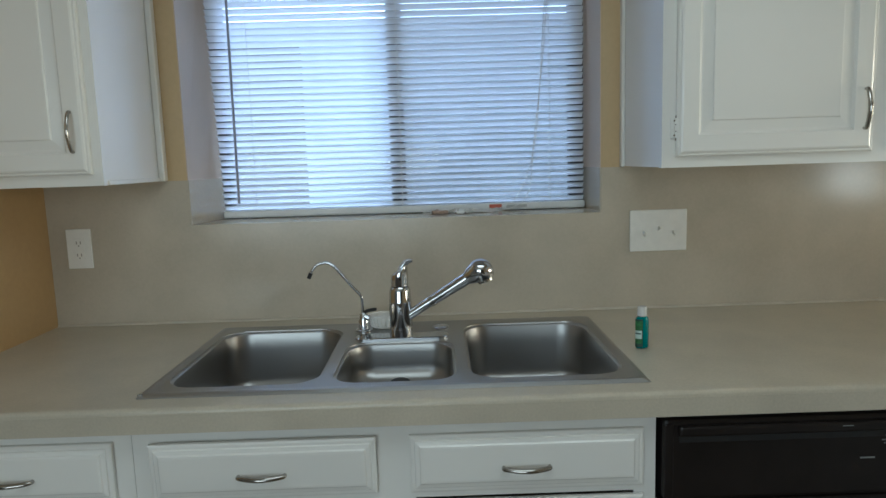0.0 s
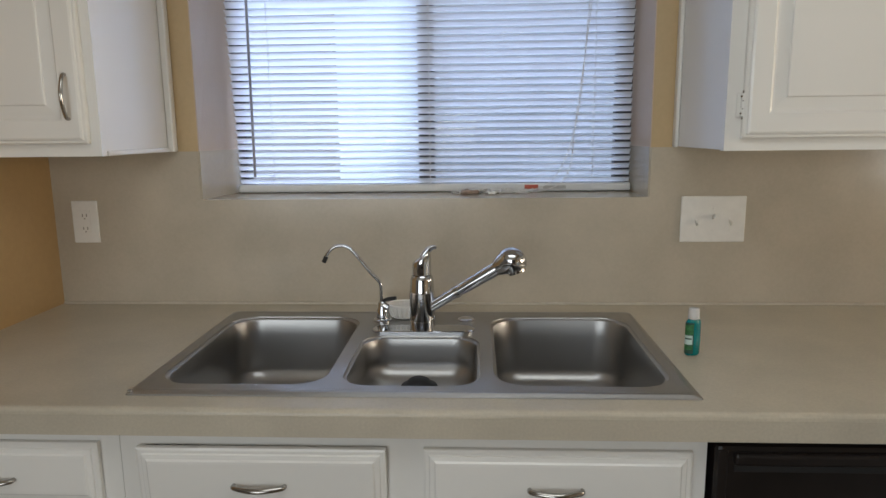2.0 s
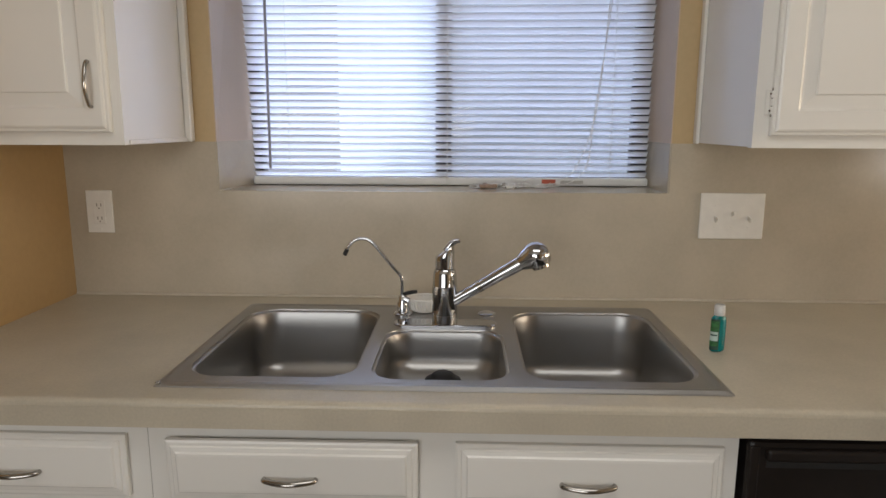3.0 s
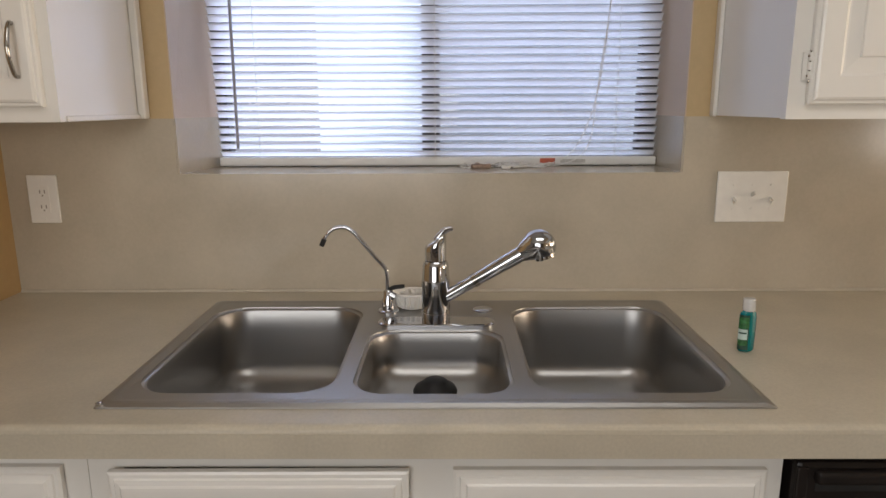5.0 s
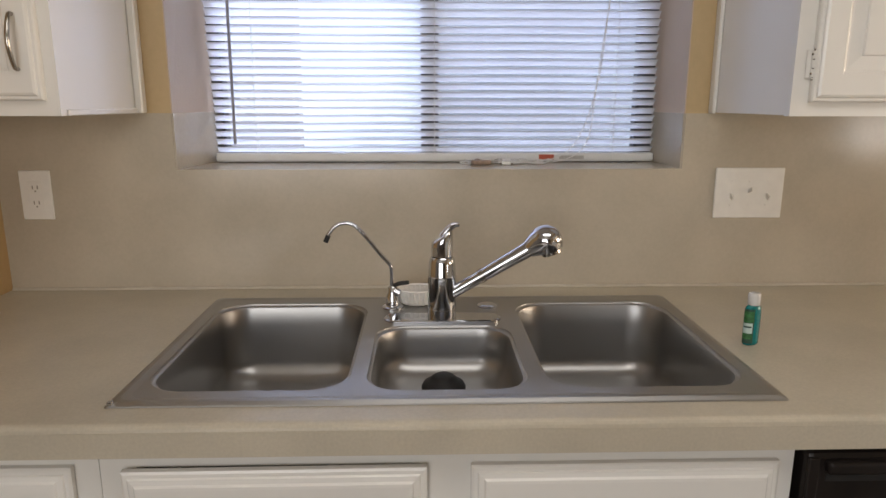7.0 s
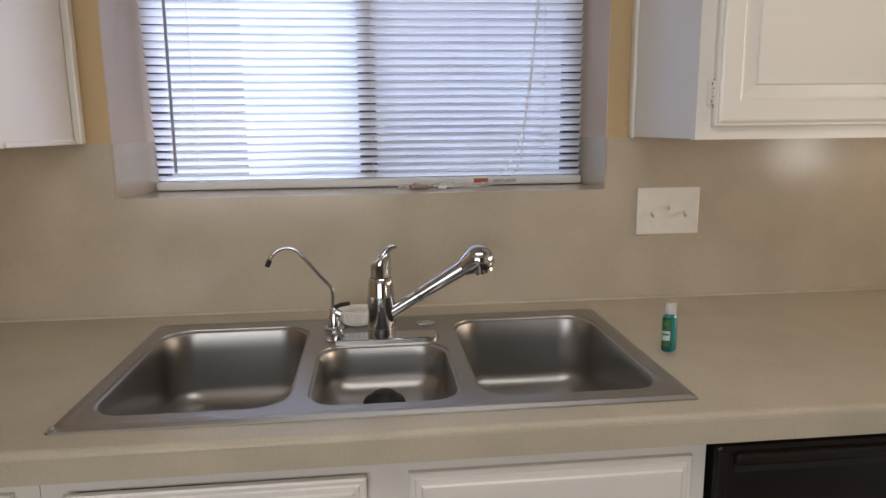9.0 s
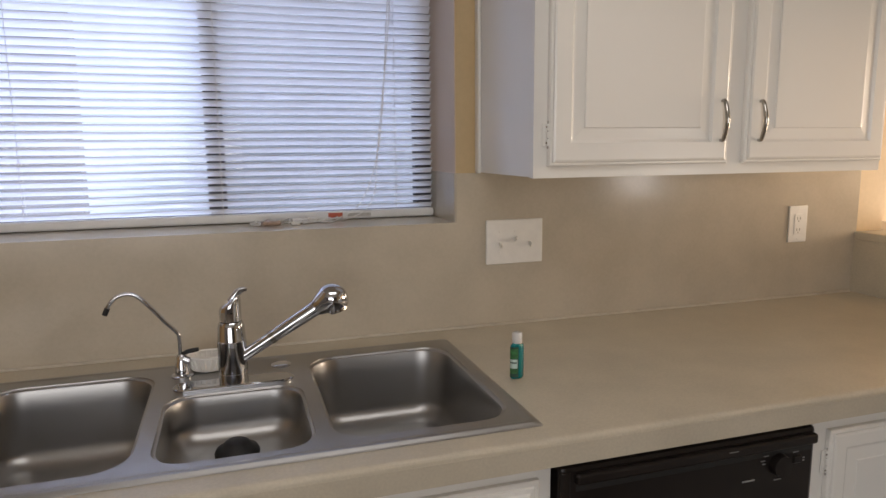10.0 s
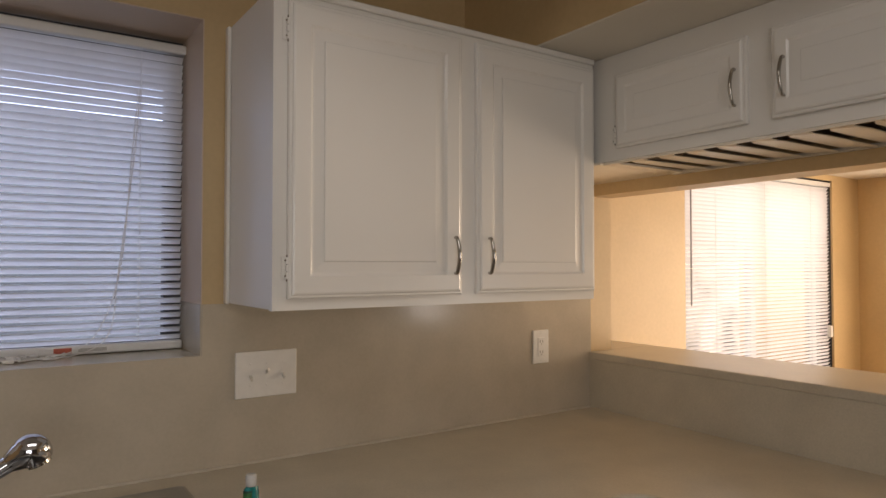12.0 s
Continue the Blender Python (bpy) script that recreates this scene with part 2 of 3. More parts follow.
def hinge(m, parent):
    bm = box(-0.009, 0.003, -0.0025, 0.0, -0.026, 0.026, 0.0008)
    for z in (-0.017, 0.0, 0.017):
        join(bm, moved(lathe([(0.0, z - 0.0075), (0.0042, z - 0.0075), (0.0048, z - 0.006), (0.0048, z + 0.006), (0.0042, z + 0.0075), (0.0, z + 0.0075)], 12), pose(0.004, -0.005, 0)))
    h = part("hinge", moved(bm, m), WHITE, parent, "painted-over metal hinge")
    pin = lathe([(0.0, -0.031), (0.0022, -0.031), (0.003, -0.028), (0.0022, -0.0255), (0.0022, 0.0255), (0.003, 0.028), (0.0022, 0.031), (0.0, 0.031)], 10)
    for z in (-0.018, 0.018):
        join(pin, moved(lathe([(0, 0), (0.0025, 0), (0.0018, 0.001), (0, 0.0012)], 8), pose(-0.005, -0.0024, z, 90, 0, 0)))
    part("pin", moved(pin, m @ pose(0.004, -0.005, 0)), NICKEL, h, "bare metal hinge pin")
    return h


FACE_X = pose(0, 0, 0, 0, 0, -90)  # turns a front that faces -y to face -x

# ---- structure ----
CT, CT_B = 0.914, 0.862
CF = -0.752
structure("floor", boxes((-3.2, 5.0, -4.8, 0.4, -0.1, 0.0)), FLOOR, "brown vinyl floor of the kitchen and dining room", "floor")
structure("ceiling_kitchen", boxes((-3.2, 2.2, -4.8, 0.0, 2.42, 2.5)), CEILING, "white painted kitchen ceiling", "ceiling")
structure("ceiling_dining", boxes((2.2, 5.0, -4.8, 0.4, 2.02, 2.5)), CEILING, "white painted low dining room ceiling", "ceiling")
NX0, NX1, NZ0, NZ1 = -0.656, 0.609, 1.216, 2.128
structure("wall_north", boxes((-1.2, NX0, 0, 0.30, 0, 2.42), (NX1, 2.20, 0, 0.30, 0, 2.42), (NX0, NX1, 0, 0.30, 0, NZ0), (NX0, NX1, 0, 0.30, NZ1, 2.42)), PAINT, "yellow painted wall with a deep window opening", "wall")
structure("wall_west", boxes((-1.2, -1.093, -1.0, 0, 0, 2.42)), PAINT_SHADED, "yellow painted side wall of the kitchen, shade put into its colour", "wall")
structure("wall_rear_west", boxes((-3.2, -1.2, -1.1, -1.0, 0, 2.42), (-3.3, -3.2, -4.8, -1.0, 0, 2.42)), REAR, "unseen wall of the room behind, kept dark to dim reflections", "wall")
structure("wall_south", boxes((-3.2, -2.25, -4.9, -4.8, 0, 2.42), (0.35, 4.2, -4.9, -4.8, 0, 2.42), (4.6, 5.0, -4.9, -4.8, 0, 2.42), (4.2, 4.6, -4.9, -4.8, 0, 0.57), (4.2, 4.6, -4.9, -4.8, 1.33, 2.42), (-2.25, 0.35, -4.9, -4.8, 0, 0.6), (-2.25, 0.35, -4.9, -4.8, 2.3, 2.42)), REAR, "unseen dark rear wall with an added wide opening and a narrow window opening", "wall")
DX0, DX1, DZ0, DZ1, DY = 2.982, 4.442, 0.60, 1.985, 0.22
structure("wall_dining_north", boxes((2.20, DX0, DY, 0.4, 0, 2.02), (DX1, 4.9, DY, 0.4, 0, 2.02), (DX0, DX1, DY, 0.4, 0, DZ0), (DX0, DX1, DY, 0.4, DZ1, 2.02)), PAINT, "yellow painted dining room wall with a window", "wall")
structure("wall_east", boxes((4.775, 4.9, -0.45, DY, 0, 2.02), (4.775, 4.9, -4.8, -2.0, 0, 2.02), (4.775, 4.9, -2.0, -0.45, 0, 0.1), (4.775, 4.9, -2.0, -0.45, 1.97, 2.02)), PAINT, "yellow painted dining room side wall with a door opening", "wall")
structure("soffit_east", boxes((1.478, 2.08, -2.6, 0, 2.118, 2.42)), PAINT, "yellow painted soffit above the hood cabinets", "soffit")
structure("soffit_underside", boxes((1.480, 2.08, -2.6, -0.002, 2.1135, 2.118)), CEILING, "cream painted underside of the soffit", "soffit")
structure("header_wall", boxes((2.08, 2.20, -2.6, 0, 1.732, 2.42)), PAINT, "yellow painted header over the serving opening", "wall")
structure("pony_wall", boxes((2.08, 2.20, -2.6, 0, 0, 1.095)), PAINT, "low wall behind the peninsula counter", "wall")
structure("ledge", box(2.205, 2.445, -0.003, 0.219, 1.097, 1.127, bm=box(2.0705, 2.445, -2.6, -0.003, 1.097, 1.127, 0.004, 2)), LAMINATE, "beige laminate serving ledge on the low wall", "ledge")
structure("passage_wall", boxes((2.08, 2.20, -4.8, -2.6, 0, 2.42)), PAINT, "yellow painted wall beside the peninsula", "wall")
E0 = 0.004
splash = thing("backsplash", (0.5, 0, CT), "glossy beige laminate backsplash wrapping the window sill", "backsplash", kind="structure")
for row in ((-1.093, NX0, -E0, 0, CT, 1.357), (NX1, 2.08, -E0, 0, CT, 1.357), (NX0, NX1, -E0, 0, CT, NZ0 + E0), (NX1 - E0, NX1, 0, 0.235, NZ0 + E0, 1.357), (NX0, NX1, 0, 0.235, NZ0, NZ0 + E0)):
    part("panel", boxes(row), SPLASH, splash)


def jamb_x(z):
    """The back edge of the splayed, slightly out-of-plumb jamb."""
    return -0.620 - 0.032 * (z - 1.24)


def jamb(z0, z1, proud):
    """A wedge on the jamb, from the wall's face to the window."""
    return loops([[Vector((NX0, -0.001, z)), Vector((NX0 + proud, -0.001, z)), Vector((jamb_x(z), 0.235, z)), Vector((NX0, 0.235, z))] for z in (z0, z1)])


part("panel", jamb(NZ0 + E0, 1.357, E0), SPLASH, splash)
reveal = boxes((NX1 - 0.003, NX1, -0.001, 0.235, 1.357, NZ1), (NX0, NX1, -0.001, 0.235, NZ1 - 0.003, NZ1))
join(reveal, jamb(1.357, NZ1 - 0.003, 0.003))
structure("window_reveal", reveal, NICHE, "beige painted reveal of the window", "trim")
structure("ledge_splash", boxes((2.072, 2.08, -2.6, -E0, CT, 1.097)), LAMINATE, "beige laminate facing behind the peninsula", "backsplash")

# countertop: one L-shaped slab with a rounded inner corner and a hole for the sink
SX, SY0, SY1 = 0.546, -0.694, -0.108


def countertop():
    bm = bmesh.new()
    px = 1.452
    arc = [(px - 0.07 + 0.07 * math.sin(radians(a)), CF - 0.07 + 0.07 * math.cos(radians(a))) for a in range(0, 91, 15)]
    outer = [(-1.093, -E0), (-1.093, CF)] + [(x, y) for x, y in arc] + [(px, -2.6), (2.072, -2.6), (2.072, -E0)]
    hole = [(-SX + 0.02, SY0 + 0.02), (SX - 0.02, SY0 + 0.02), (SX - 0.02, SY1 - 0.02), (-SX + 0.02, SY1 - 0.02)]
    edges = []
    for ring in (outer, hole):
        vs = [bm.verts.new((x, y, CT)) for x, y in ring]
        edges += [bm.edges.new((a, b)) for a, b in zip(vs, vs[1:] + vs[:1])]
    bmesh.ops.triangle_fill(bm, edges=edges, use_beauty=True)
    made = bmesh.ops.extrude_face_region(bm, geom=list(bm.faces))
    bmesh.ops.translate(bm, vec=(0, 0, CT_B - CT), verts=[v for v in made["geom"] if isinstance(v, bmesh.types.BMVert)])
    bmesh.ops.recalc_face_normals(bm, faces=bm.faces)
    rim = [e for e in bm.edges if len(e.link_faces) == 2 and e.calc_face_angle() > 0.5 and all(abs(v.co.z - CT) < 1e-4 for v in e.verts) and all(v.co.y < SY0 - 0.001 for v in e.verts)]
    bmesh.ops.bevel(bm, geom=rim, offset=0.011, segments=4, affect="EDGES", profile=0.5)
    return bm


top = thing("countertop", (0.5, -0.4, CT_B), "speckled beige laminate countertop with a rounded front edge", "countertop")
part("slab", countertop(), LAMINATE, top)
part("edge_band", box(-1.093, 1.375, CF - 0.0008, CF + 0.0002, CT_B - 0.001, CT - 0.0125), LAMINATE, top, "beige laminate edge band")
part("edge_band", box(1.4512, 1.4522, -2.6, CF - 0.075, CT_B - 0.001, CT - 0.0125), LAMINATE, top, "beige laminate edge band")
caulk = tube([Vector((-1.09, -0.007, 0.916)), Vector((2.07, -0.007, 0.916))], 0.005, 8)
structure("caulk_line", caulk, CAULK, "pale caulk line between counter and backsplash", "trim")



def ceiling_light():
    x0, x1, y0, y1 = -0.38, 0.92, -1.75, -1.05
    c = thing("ceiling_light", ((x0 + x1) / 2, (y0 + y1) / 2, 2.42), "white fluorescent ceiling light with a flat diffuser", "lamp")
    part("frame", boxes((x0, x1, y0, y0 + 0.03, 2.315, 2.42), (x0, x1, y1 - 0.03, y1, 2.315, 2.42), (x0, x0 + 0.03, y0 + 0.03, y1 - 0.03, 2.315, 2.42), (x1 - 0.03, x1, y0 + 0.03, y1 - 0.03, 2.315, 2.42)), VINYL, c)
    part("diffuser", boxes((x0 + 0.03, x1 - 0.03, y0 + 0.03, y1 - 0.03, 2.36, 2.366)), glow("lit_diffuser", (1.0, 0.96, 0.88), 3.2), c, "lit white diffuser")
    return c


ceiling_light()

# ---- windows and blinds ----


def window(name, x0, x1, y, z0, z1, screen, label):
    w = thing(name, (x0, y, z0), label, "window", kind="structure")
    f, g, d = 0.052, 0.042, 0.008
    part("window_frame", boxes((x0, x0 + f, y, y + 0.06, z0, z1), (x1 - g, x1, y, y + 0.06, z0, z1), (x0 + f, x1 - g, y, y + 0.06, z0, z0 + 0.03), (x0 + f, x1 - g, y, y + 0.06, z1 - 0.03, z1)), FRAME, w, "dark aluminium window frame")
    xm = (x0 + x1) / 2
    sash = FRAME if screen else VINYL
    for name_, a, b in (("sash", x0 + f, x0 + f + d), ("mullion", xm - 0.026, xm + 0.024), ("sash", x1 - g - d, x1 - g)):
        part(name_, box(a, b, y + 0.004, y + 0.05, z0 + 0.03, z1 - 0.03, 0.003), sash, w)
    for a, b in ((x0 + f + d, xm - 0.026), (xm + 0.024, x1 - g - d)):
        p = part("pane", boxes((a, b, y + 0.025, y + 0.029, z0 + 0.03, z1 - 0.03)), GLASS, w, "clear glass pane")
        p.visible_shadow = False
    if screen:
        part("screen", boxes((xm + 0.024, x1 - g - d, y + 0.052, y + 0.053, z0 + 0.03, z1 - 0.03)), SCREEN, w, "dark mesh insect screen")
    return w


window("window_1", NX0, NX1, 0.235, NZ0, NZ1, True, "sliding window with a dark frame and an insect screen")
window("window_2", DX0, DX1, 0.30, DZ0, DZ1, False, "sunlit dark-framed sliding window of the dining room")


def slat_mesh(length, width, tilt):
    """A bowed strip along x, tilted with its room edge up for a negative tilt."""
    bm = bmesh.new()
    prof = []
    for i in range(5):
        u = -1 + i / 2
        prof.append((u * width / 2, 0.0024 * (1 - u * u)))
    t = radians(tilt)
    pts = [(a * math.cos(t) - b * math.sin(t), a * math.sin(t) + b * math.cos(t)) for a, b in prof]
    rows = []
    nx = 8
    for i in range(nx + 1):
        x = -length / 2 + length * i / nx
        rows.append([bm.verts.new((x, a, b)) for a, b in pts])
    for r, s in zip(rows, rows[1:]):
        for k in range(4):
            bm.faces.new((r[k], s[k], s[k + 1], r[k + 1]))
    me = bpy.data.meshes.new("slat")
    for f in bm.faces:
        f.smooth = True
    bm.to_mesh(me)
    bm.free()
    me.materials.append(SLAT)
    return me


def blind(x0, x1, y, z0, z1, pitch, width, tilt, wand_x, wand_z, ladders, label, droop, lean=0.0, opening=0.0):
    """lean: how much further left the slats reach per metre of height; opening: degrees by which the lowest slats stand more open."""
    b = thing("window_blind", ((x0 + x1) / 2, y, z0), label, "blind")
    back = Matrix.Translation(-b.location)
    part("head_rail", box(x0 - 0.001 - lean * (z1 - z0), x1 + 0.004, y - 0.016, y + 0.016, z1 - 0.026, z1, 0.003), VINYL, b, "white metal head rail")
    part("bottom_rail", box(x0, x1, y - 0.013, y + 0.013, z0, z0 + 0.024, 0.005, 2), VINYL, b, "white bottom rail")
    me = slat_mesh(x1 - x0 - 0.006, width, tilt)
    z, i = z0 + 0.034, 0
    while z < z1 - 0.034:
        s = new("slat", me)
        s.parent, s.matrix_parent_inverse = b, back
        wide = 1 + lean * (z - z0) / (x1 - x0)
        open_by = opening * max(0, 1 - (z - z0) / 0.6) + random.uniform(-1.6, 1.6) + (random.choice((-3, 3)) if i in (17, 24) else 0)
        s.matrix_basis = pose(x1 - wide * (x1 - x0) / 2 + random.uniform(-0.0012, 0.0012), y, z, open_by, random.uniform(-0.10, 0.10) * droop, 0) @ Matrix.Diagonal((wide, 1, 1, 1))
        z += pitch
        i += 1
    for x in ladders:
        for dy in (-0.013, 0.013):
            part("ladder_cord", tube([Vector((x, y + dy, z0 + 0.01)), Vector((x, y + dy, z1 - 0.02))], 0.0008, 5), CORD, b)
    part("tilt_wand", tube([Vector((wand_x, y - 0.026, wand_z)), Vector((wand_x + 0.004, y - 0.024, z1 - 0.03))], 0.0042, 8), WAND, b, "grey plastic tilt wand", True)
    return b


b1 = blind(-0.615, 0.602, 0.203, 1.222, 2.105, 0.0212, 0.0244, -42, -0.556, 1.272, (-0.50, -0.012, 0.485), "closed white mini blind with worn slats in the kitchen window", 1.0, 0.032, 2.0)
for k, (xa, xb, xc) in enumerate(((0.480, 0.40, 0.30), (0.486, 0.43, 0.34))):
    pts = [(xa - 0.004, 0.186, 1.955), (xa - 0.02, 0.181, 1.75), (xa - 0.045 - 0.01 * k, 0.181, 1.45), (xb - 0.02, 0.180, 1.28), (xc, 0.178, 1.226), (xc - 0.12, 0.16, 1.2232), (xc - 0.20, 0.15, 1.2232)]
    part("lift_cord", tube(smooth_path(pts, 8), 0.0013, 6), CORD, b1, "loose white lift cord", True)
part("sticker", boxes((0.279, 0.321, 0.1885, 0.1898, 1.2275, 1.2415)), RED, b1, "red printed sticker")
part("sticker", boxes((0.336, 0.405, 0.1885, 0.1898, 1.2290, 1.2385)), GREYPRINT, b1, "grey printed sticker")
for x, y, a, mat in ((0.10, 0.15, 20, TASSEL), (0.135, 0.13, -60, CORD), (0.175, 0.15, 75, CORD), (0.215, 0.16, 110, CORD)):
    part("tassel", moved(lathe([(0.0, 0), (0.006, 0.001), (0.0075, 0.012), (0.004, 0.028), (0.0015, 0.031), (0, 0.031)], 12), pose(x, y, 1.2275, 90, 0, a)), mat, b1, "cord tassel lying on the sill", True)

rng = random.Random(7)
for k in range(9):
    x, y = 0.085 + 0.024 * k, 0.135 + 0.01 * (k % 2)
    pts = [(x + rng.uniform(-0.03, 0.03), y + rng.uniform(-0.025, 0.03), 1.2225 + rng.uniform(0, 0.010)) for _ in range(7)]
    part("lift_cord", tube(smooth_path(pts, 6), 0.0019, 6), CORD, b1, "tangled white lift cord", True)
part("tassel", moved(box(-0.026, 0.026, -0.012, 0.012, 0, 0.012, 0.004, 2), pose(0.112, 0.118, 1.2205, 0, 0, 14)), TASSEL, b1, "pale tassel on the sill, brown shade put into its colour")
part("tassel", moved(box(-0.012, 0.012, -0.009, 0.009, 0, 0.009, 0.003, 2), pose(0.178, 0.108, 1.2205, 0, 0, -10)), IVORY, b1, "white tassel lying on the sill")
b2 = blind(DX0 + 0.004, DX1 - 0.008, 0.243, 0.62, 1.975, 0.0206, 0.0250, -50, 3.025, 1.262, (3.25, 3.71, 4.2), "sunlit white mini blind in the dining room window", 0.4)
w2 = bpy.data.objects["window_2"]
# Thin dark strips draw the dark line beside and above the blind.
part("jamb_strip", boxes((DX1 - 0.004, DX1, 0.233, 0.30, DZ0, DZ1 - 0.004)), FRAME, w2, "thin dark strip along the window jamb")
part("head_strip", boxes((DX0, DX1, 0.224, 0.30, DZ1 - 0.004, DZ1)), FRAME, w2, "thin dark strip along the window head")
part("cord_cleat", box(4.372, 4.402, 0.205, 0.228, 1.025, 1.095, 0.004), VINYL, b2, "white plastic cord cleat")

# ---- wall cabinets ----
UF, UB, UT = -0.367, 1.357, 2.112


def left_cabinet():
    c = thing("wall_cabinet", (-0.89, -0.18, UB), "white painted wall cabinet with one raised-panel door", "cabinet", "wall cabinets")
    part("body", boxes((-1.090, -0.731, UF + 0.02, -0.002, UB + 0.002, UT)), WHITE, c)
    part("face_frame", boxes((-1.090, -1.050, UF, UF + 0.02, UB, UT), (-0.775, -0.727, UF, UF + 0.02, UB, UT), (-1.050, -0.775, UF, UF + 0.02, UB, UB + 0.04), (-1.050, -0.775, UF, UF + 0.02, UT - 0.04, UT)), WHITE, c)
    part("side_batten", box(-0.7305, -0.712, -0.030, -0.003, UB, UT, 0.003), WHITE, c)
    part("side_batten", box(-0.7305, -0.722, UF + 0.021, -0.031, UB, UB + 0.012, 0.002), WHITE, c)
    d = front("door", 0.325, 0.69, DOOR, pose(-1.075, UF - 0.001, 1.386), c)
    handle(pose(-0.785, UF - 0.019, 1.490), d)
    return c


def right_cabinet():
    c = thing("wall_cabinet", (1.19, -0.18, UB), "white painted wall cabinet with two raised-panel doors", "cabinet", "wall cabinets")
    part("body", boxes((0.675, 1.710, UF + 0.02, -0.002, UB + 0.002, UT)), WHITE, c)
    part("face_frame", boxes((0.671, 0.715, UF, UF + 0.02, UB, UT), (1.175, 1.255, UF, UF + 0.02, UB, UT), (1.690, 1.712, UF, UF + 0.02, UB, UT), (0.715, 1.175, UF, UF + 0.02, UB, UB + 0.045), (1.255, 1.690, UF, UF + 0.02, UB, UB + 0.045), (0.715, 1.175, UF, UF + 0.02, UT - 0.05, UT), (1.255, 1.690, UF, UF + 0.02, UT - 0.05, UT)), WHITE, c)
    part("side_batten", box(0.664, 0.6745, -0.030, -0.003, UB, UT, 0.003), WHITE, c)
    part("crown", box(0.668, 1.712, UF - 0.010, UF - 0.0005, UT - 0.018, UT, 0.003), WHITE, c)
    d = front("door", 0.490, 0.695, DOOR, pose(0.704, UF - 0.001, 1.384), c)
    handle(pose(1.166, UF - 0.019, 1.488), d)
    for z in (1.455, 2.010):
        hinge(pose(0.700, UF - 0.002, z), d)
    d = front("door", 0.460, 0.695, DOOR, pose(1.244, UF - 0.001, 1.384), c)
    handle(pose(1.281, UF - 0.019, 1.488), d)
    return c


left_cabinet()
right_cabinet()

HX, HB = 1.728, 1.7845


def hood_cabinet(y0, y1, door_y0, door_y1, handle_y, hinge_y):
    """A short cabinet over the peninsula, its front facing -x; y0 is the far end."""
    c = thing("hood_cabinet", ((HX + 2.08) / 2, (y0 + y1) / 2, HB), "short white cabinet with a raised-panel door above the vent", "cabinet", "hood cabinets")
    part("body", boxes((HX + 0.02, 2.078, y1 + 0.001, y0 - 0.001, HB + 0.034, UT)), WHITE, c)
    part("face_frame", boxes((HX, HX + 0.02, y1, y0, HB, door_z0 + 0.012), (HX, HX + 0.02, y1, y0, door_z1 - 0.012, UT), (HX, HX + 0.02, door_y0 - 0.012, y0, door_z0 + 0.012, door_z1 - 0.012), (HX, HX + 0.02, y1, door_y1 + 0.012, door_z0 + 0.012, door_z1 - 0.012)), WHITE, c)
    d = front("door", door_y0 - door_y1, door_z1 - door_z0, SHORT, pose(HX - 0.001, door_y0, door_z0) @ FACE_X, c)
    handle(pose(HX - 0.020, handle_y, 1.915) @ FACE_X, d, 0.092)
    hinge(pose(HX - 0.002, hinge_y, 1.86) @ FACE_X, d)
    return c


structure("hood_end_panel", boxes((1.714, 2.079, -0.396, -0.002, 1.776, 1.7835)), CREAM, "cream panel closing the corner beside the vent", "panel")
door_z0, door_z1 = 1.819, 2.044
SHORT = DOOR[:6] + tuple((i - 0.012, 0.018 - 0.5 * (0.018 - d)) for i, d in DOOR[6:])
hood_cabinet(UF + 0.012, -0.917, -0.4555, -0.884, -0.857, -0.447)
hood_cabinet(-0.917, -1.41, -0.949, -1.378, -0.984, -1.386)
hood_cabinet(-1.41, -1.95, -1.442, -1.91, -1.47, -1.918)


def vent():
    v = thing("range_hood_vent", (1.92, -1.2, 1.76), "cream slatted hood vent under the short cabinets", "vent")
    part("frame", boxes((HX + 0.001, HX + 0.008, -1.94, -0.40, 1.776, 1.783), (2.060, 2.078, -1.94, -0.40, 1.772, 1.783), (HX + 0.008, 2.060, -0.44, -0.40, 1.776, 1.783), (HX + 0.008, 2.060, -1.94, -1.90, 1.776, 1.783)), CREAM, v)
    # Brown sheet stands in for the shade seen through the gaps.
    part("backing", boxes((HX + 0.008, 2.07, -1.93, -0.41, 1.806, 1.812)), VENT_SHADE, v, "brown sheet for the shade inside the vent")
    y = -0.470
    while y > -1.86:
        bm = bmesh.new()
        prof = [(-0.155, 0.022), (-0.148, 0.006), (-0.136, 0.001), (-0.105, 0.0), (0.158, 0.0), (0.158, 0.003), (-0.105, 0.003), (-0.135, 0.004), (-0.146, 0.008), (-0.153, 0.023)]
        rows = [[bm.verts.new((x, w * (0.55 if x < -0.145 else 0.72 if x < -0.134 else 1.0), z)) for x, z in prof] for w in (-0.0435, 0.0435)]
        for k in range(10):
            bm.faces.new((rows[0][k], rows[0][(k + 1) % 10], rows[1][(k + 1) % 10], rows[1][k]))
        for r in rows:
            bm.faces.new(r)
        part("slat", moved(bm, pose(1.898, y - 0.04, 1.776, 6, 0, 0)), CREAM, v, "cream metal slat")
        y -= 0.097
    return v


vent()

# ---- base cabinets ----
BF = -0.722


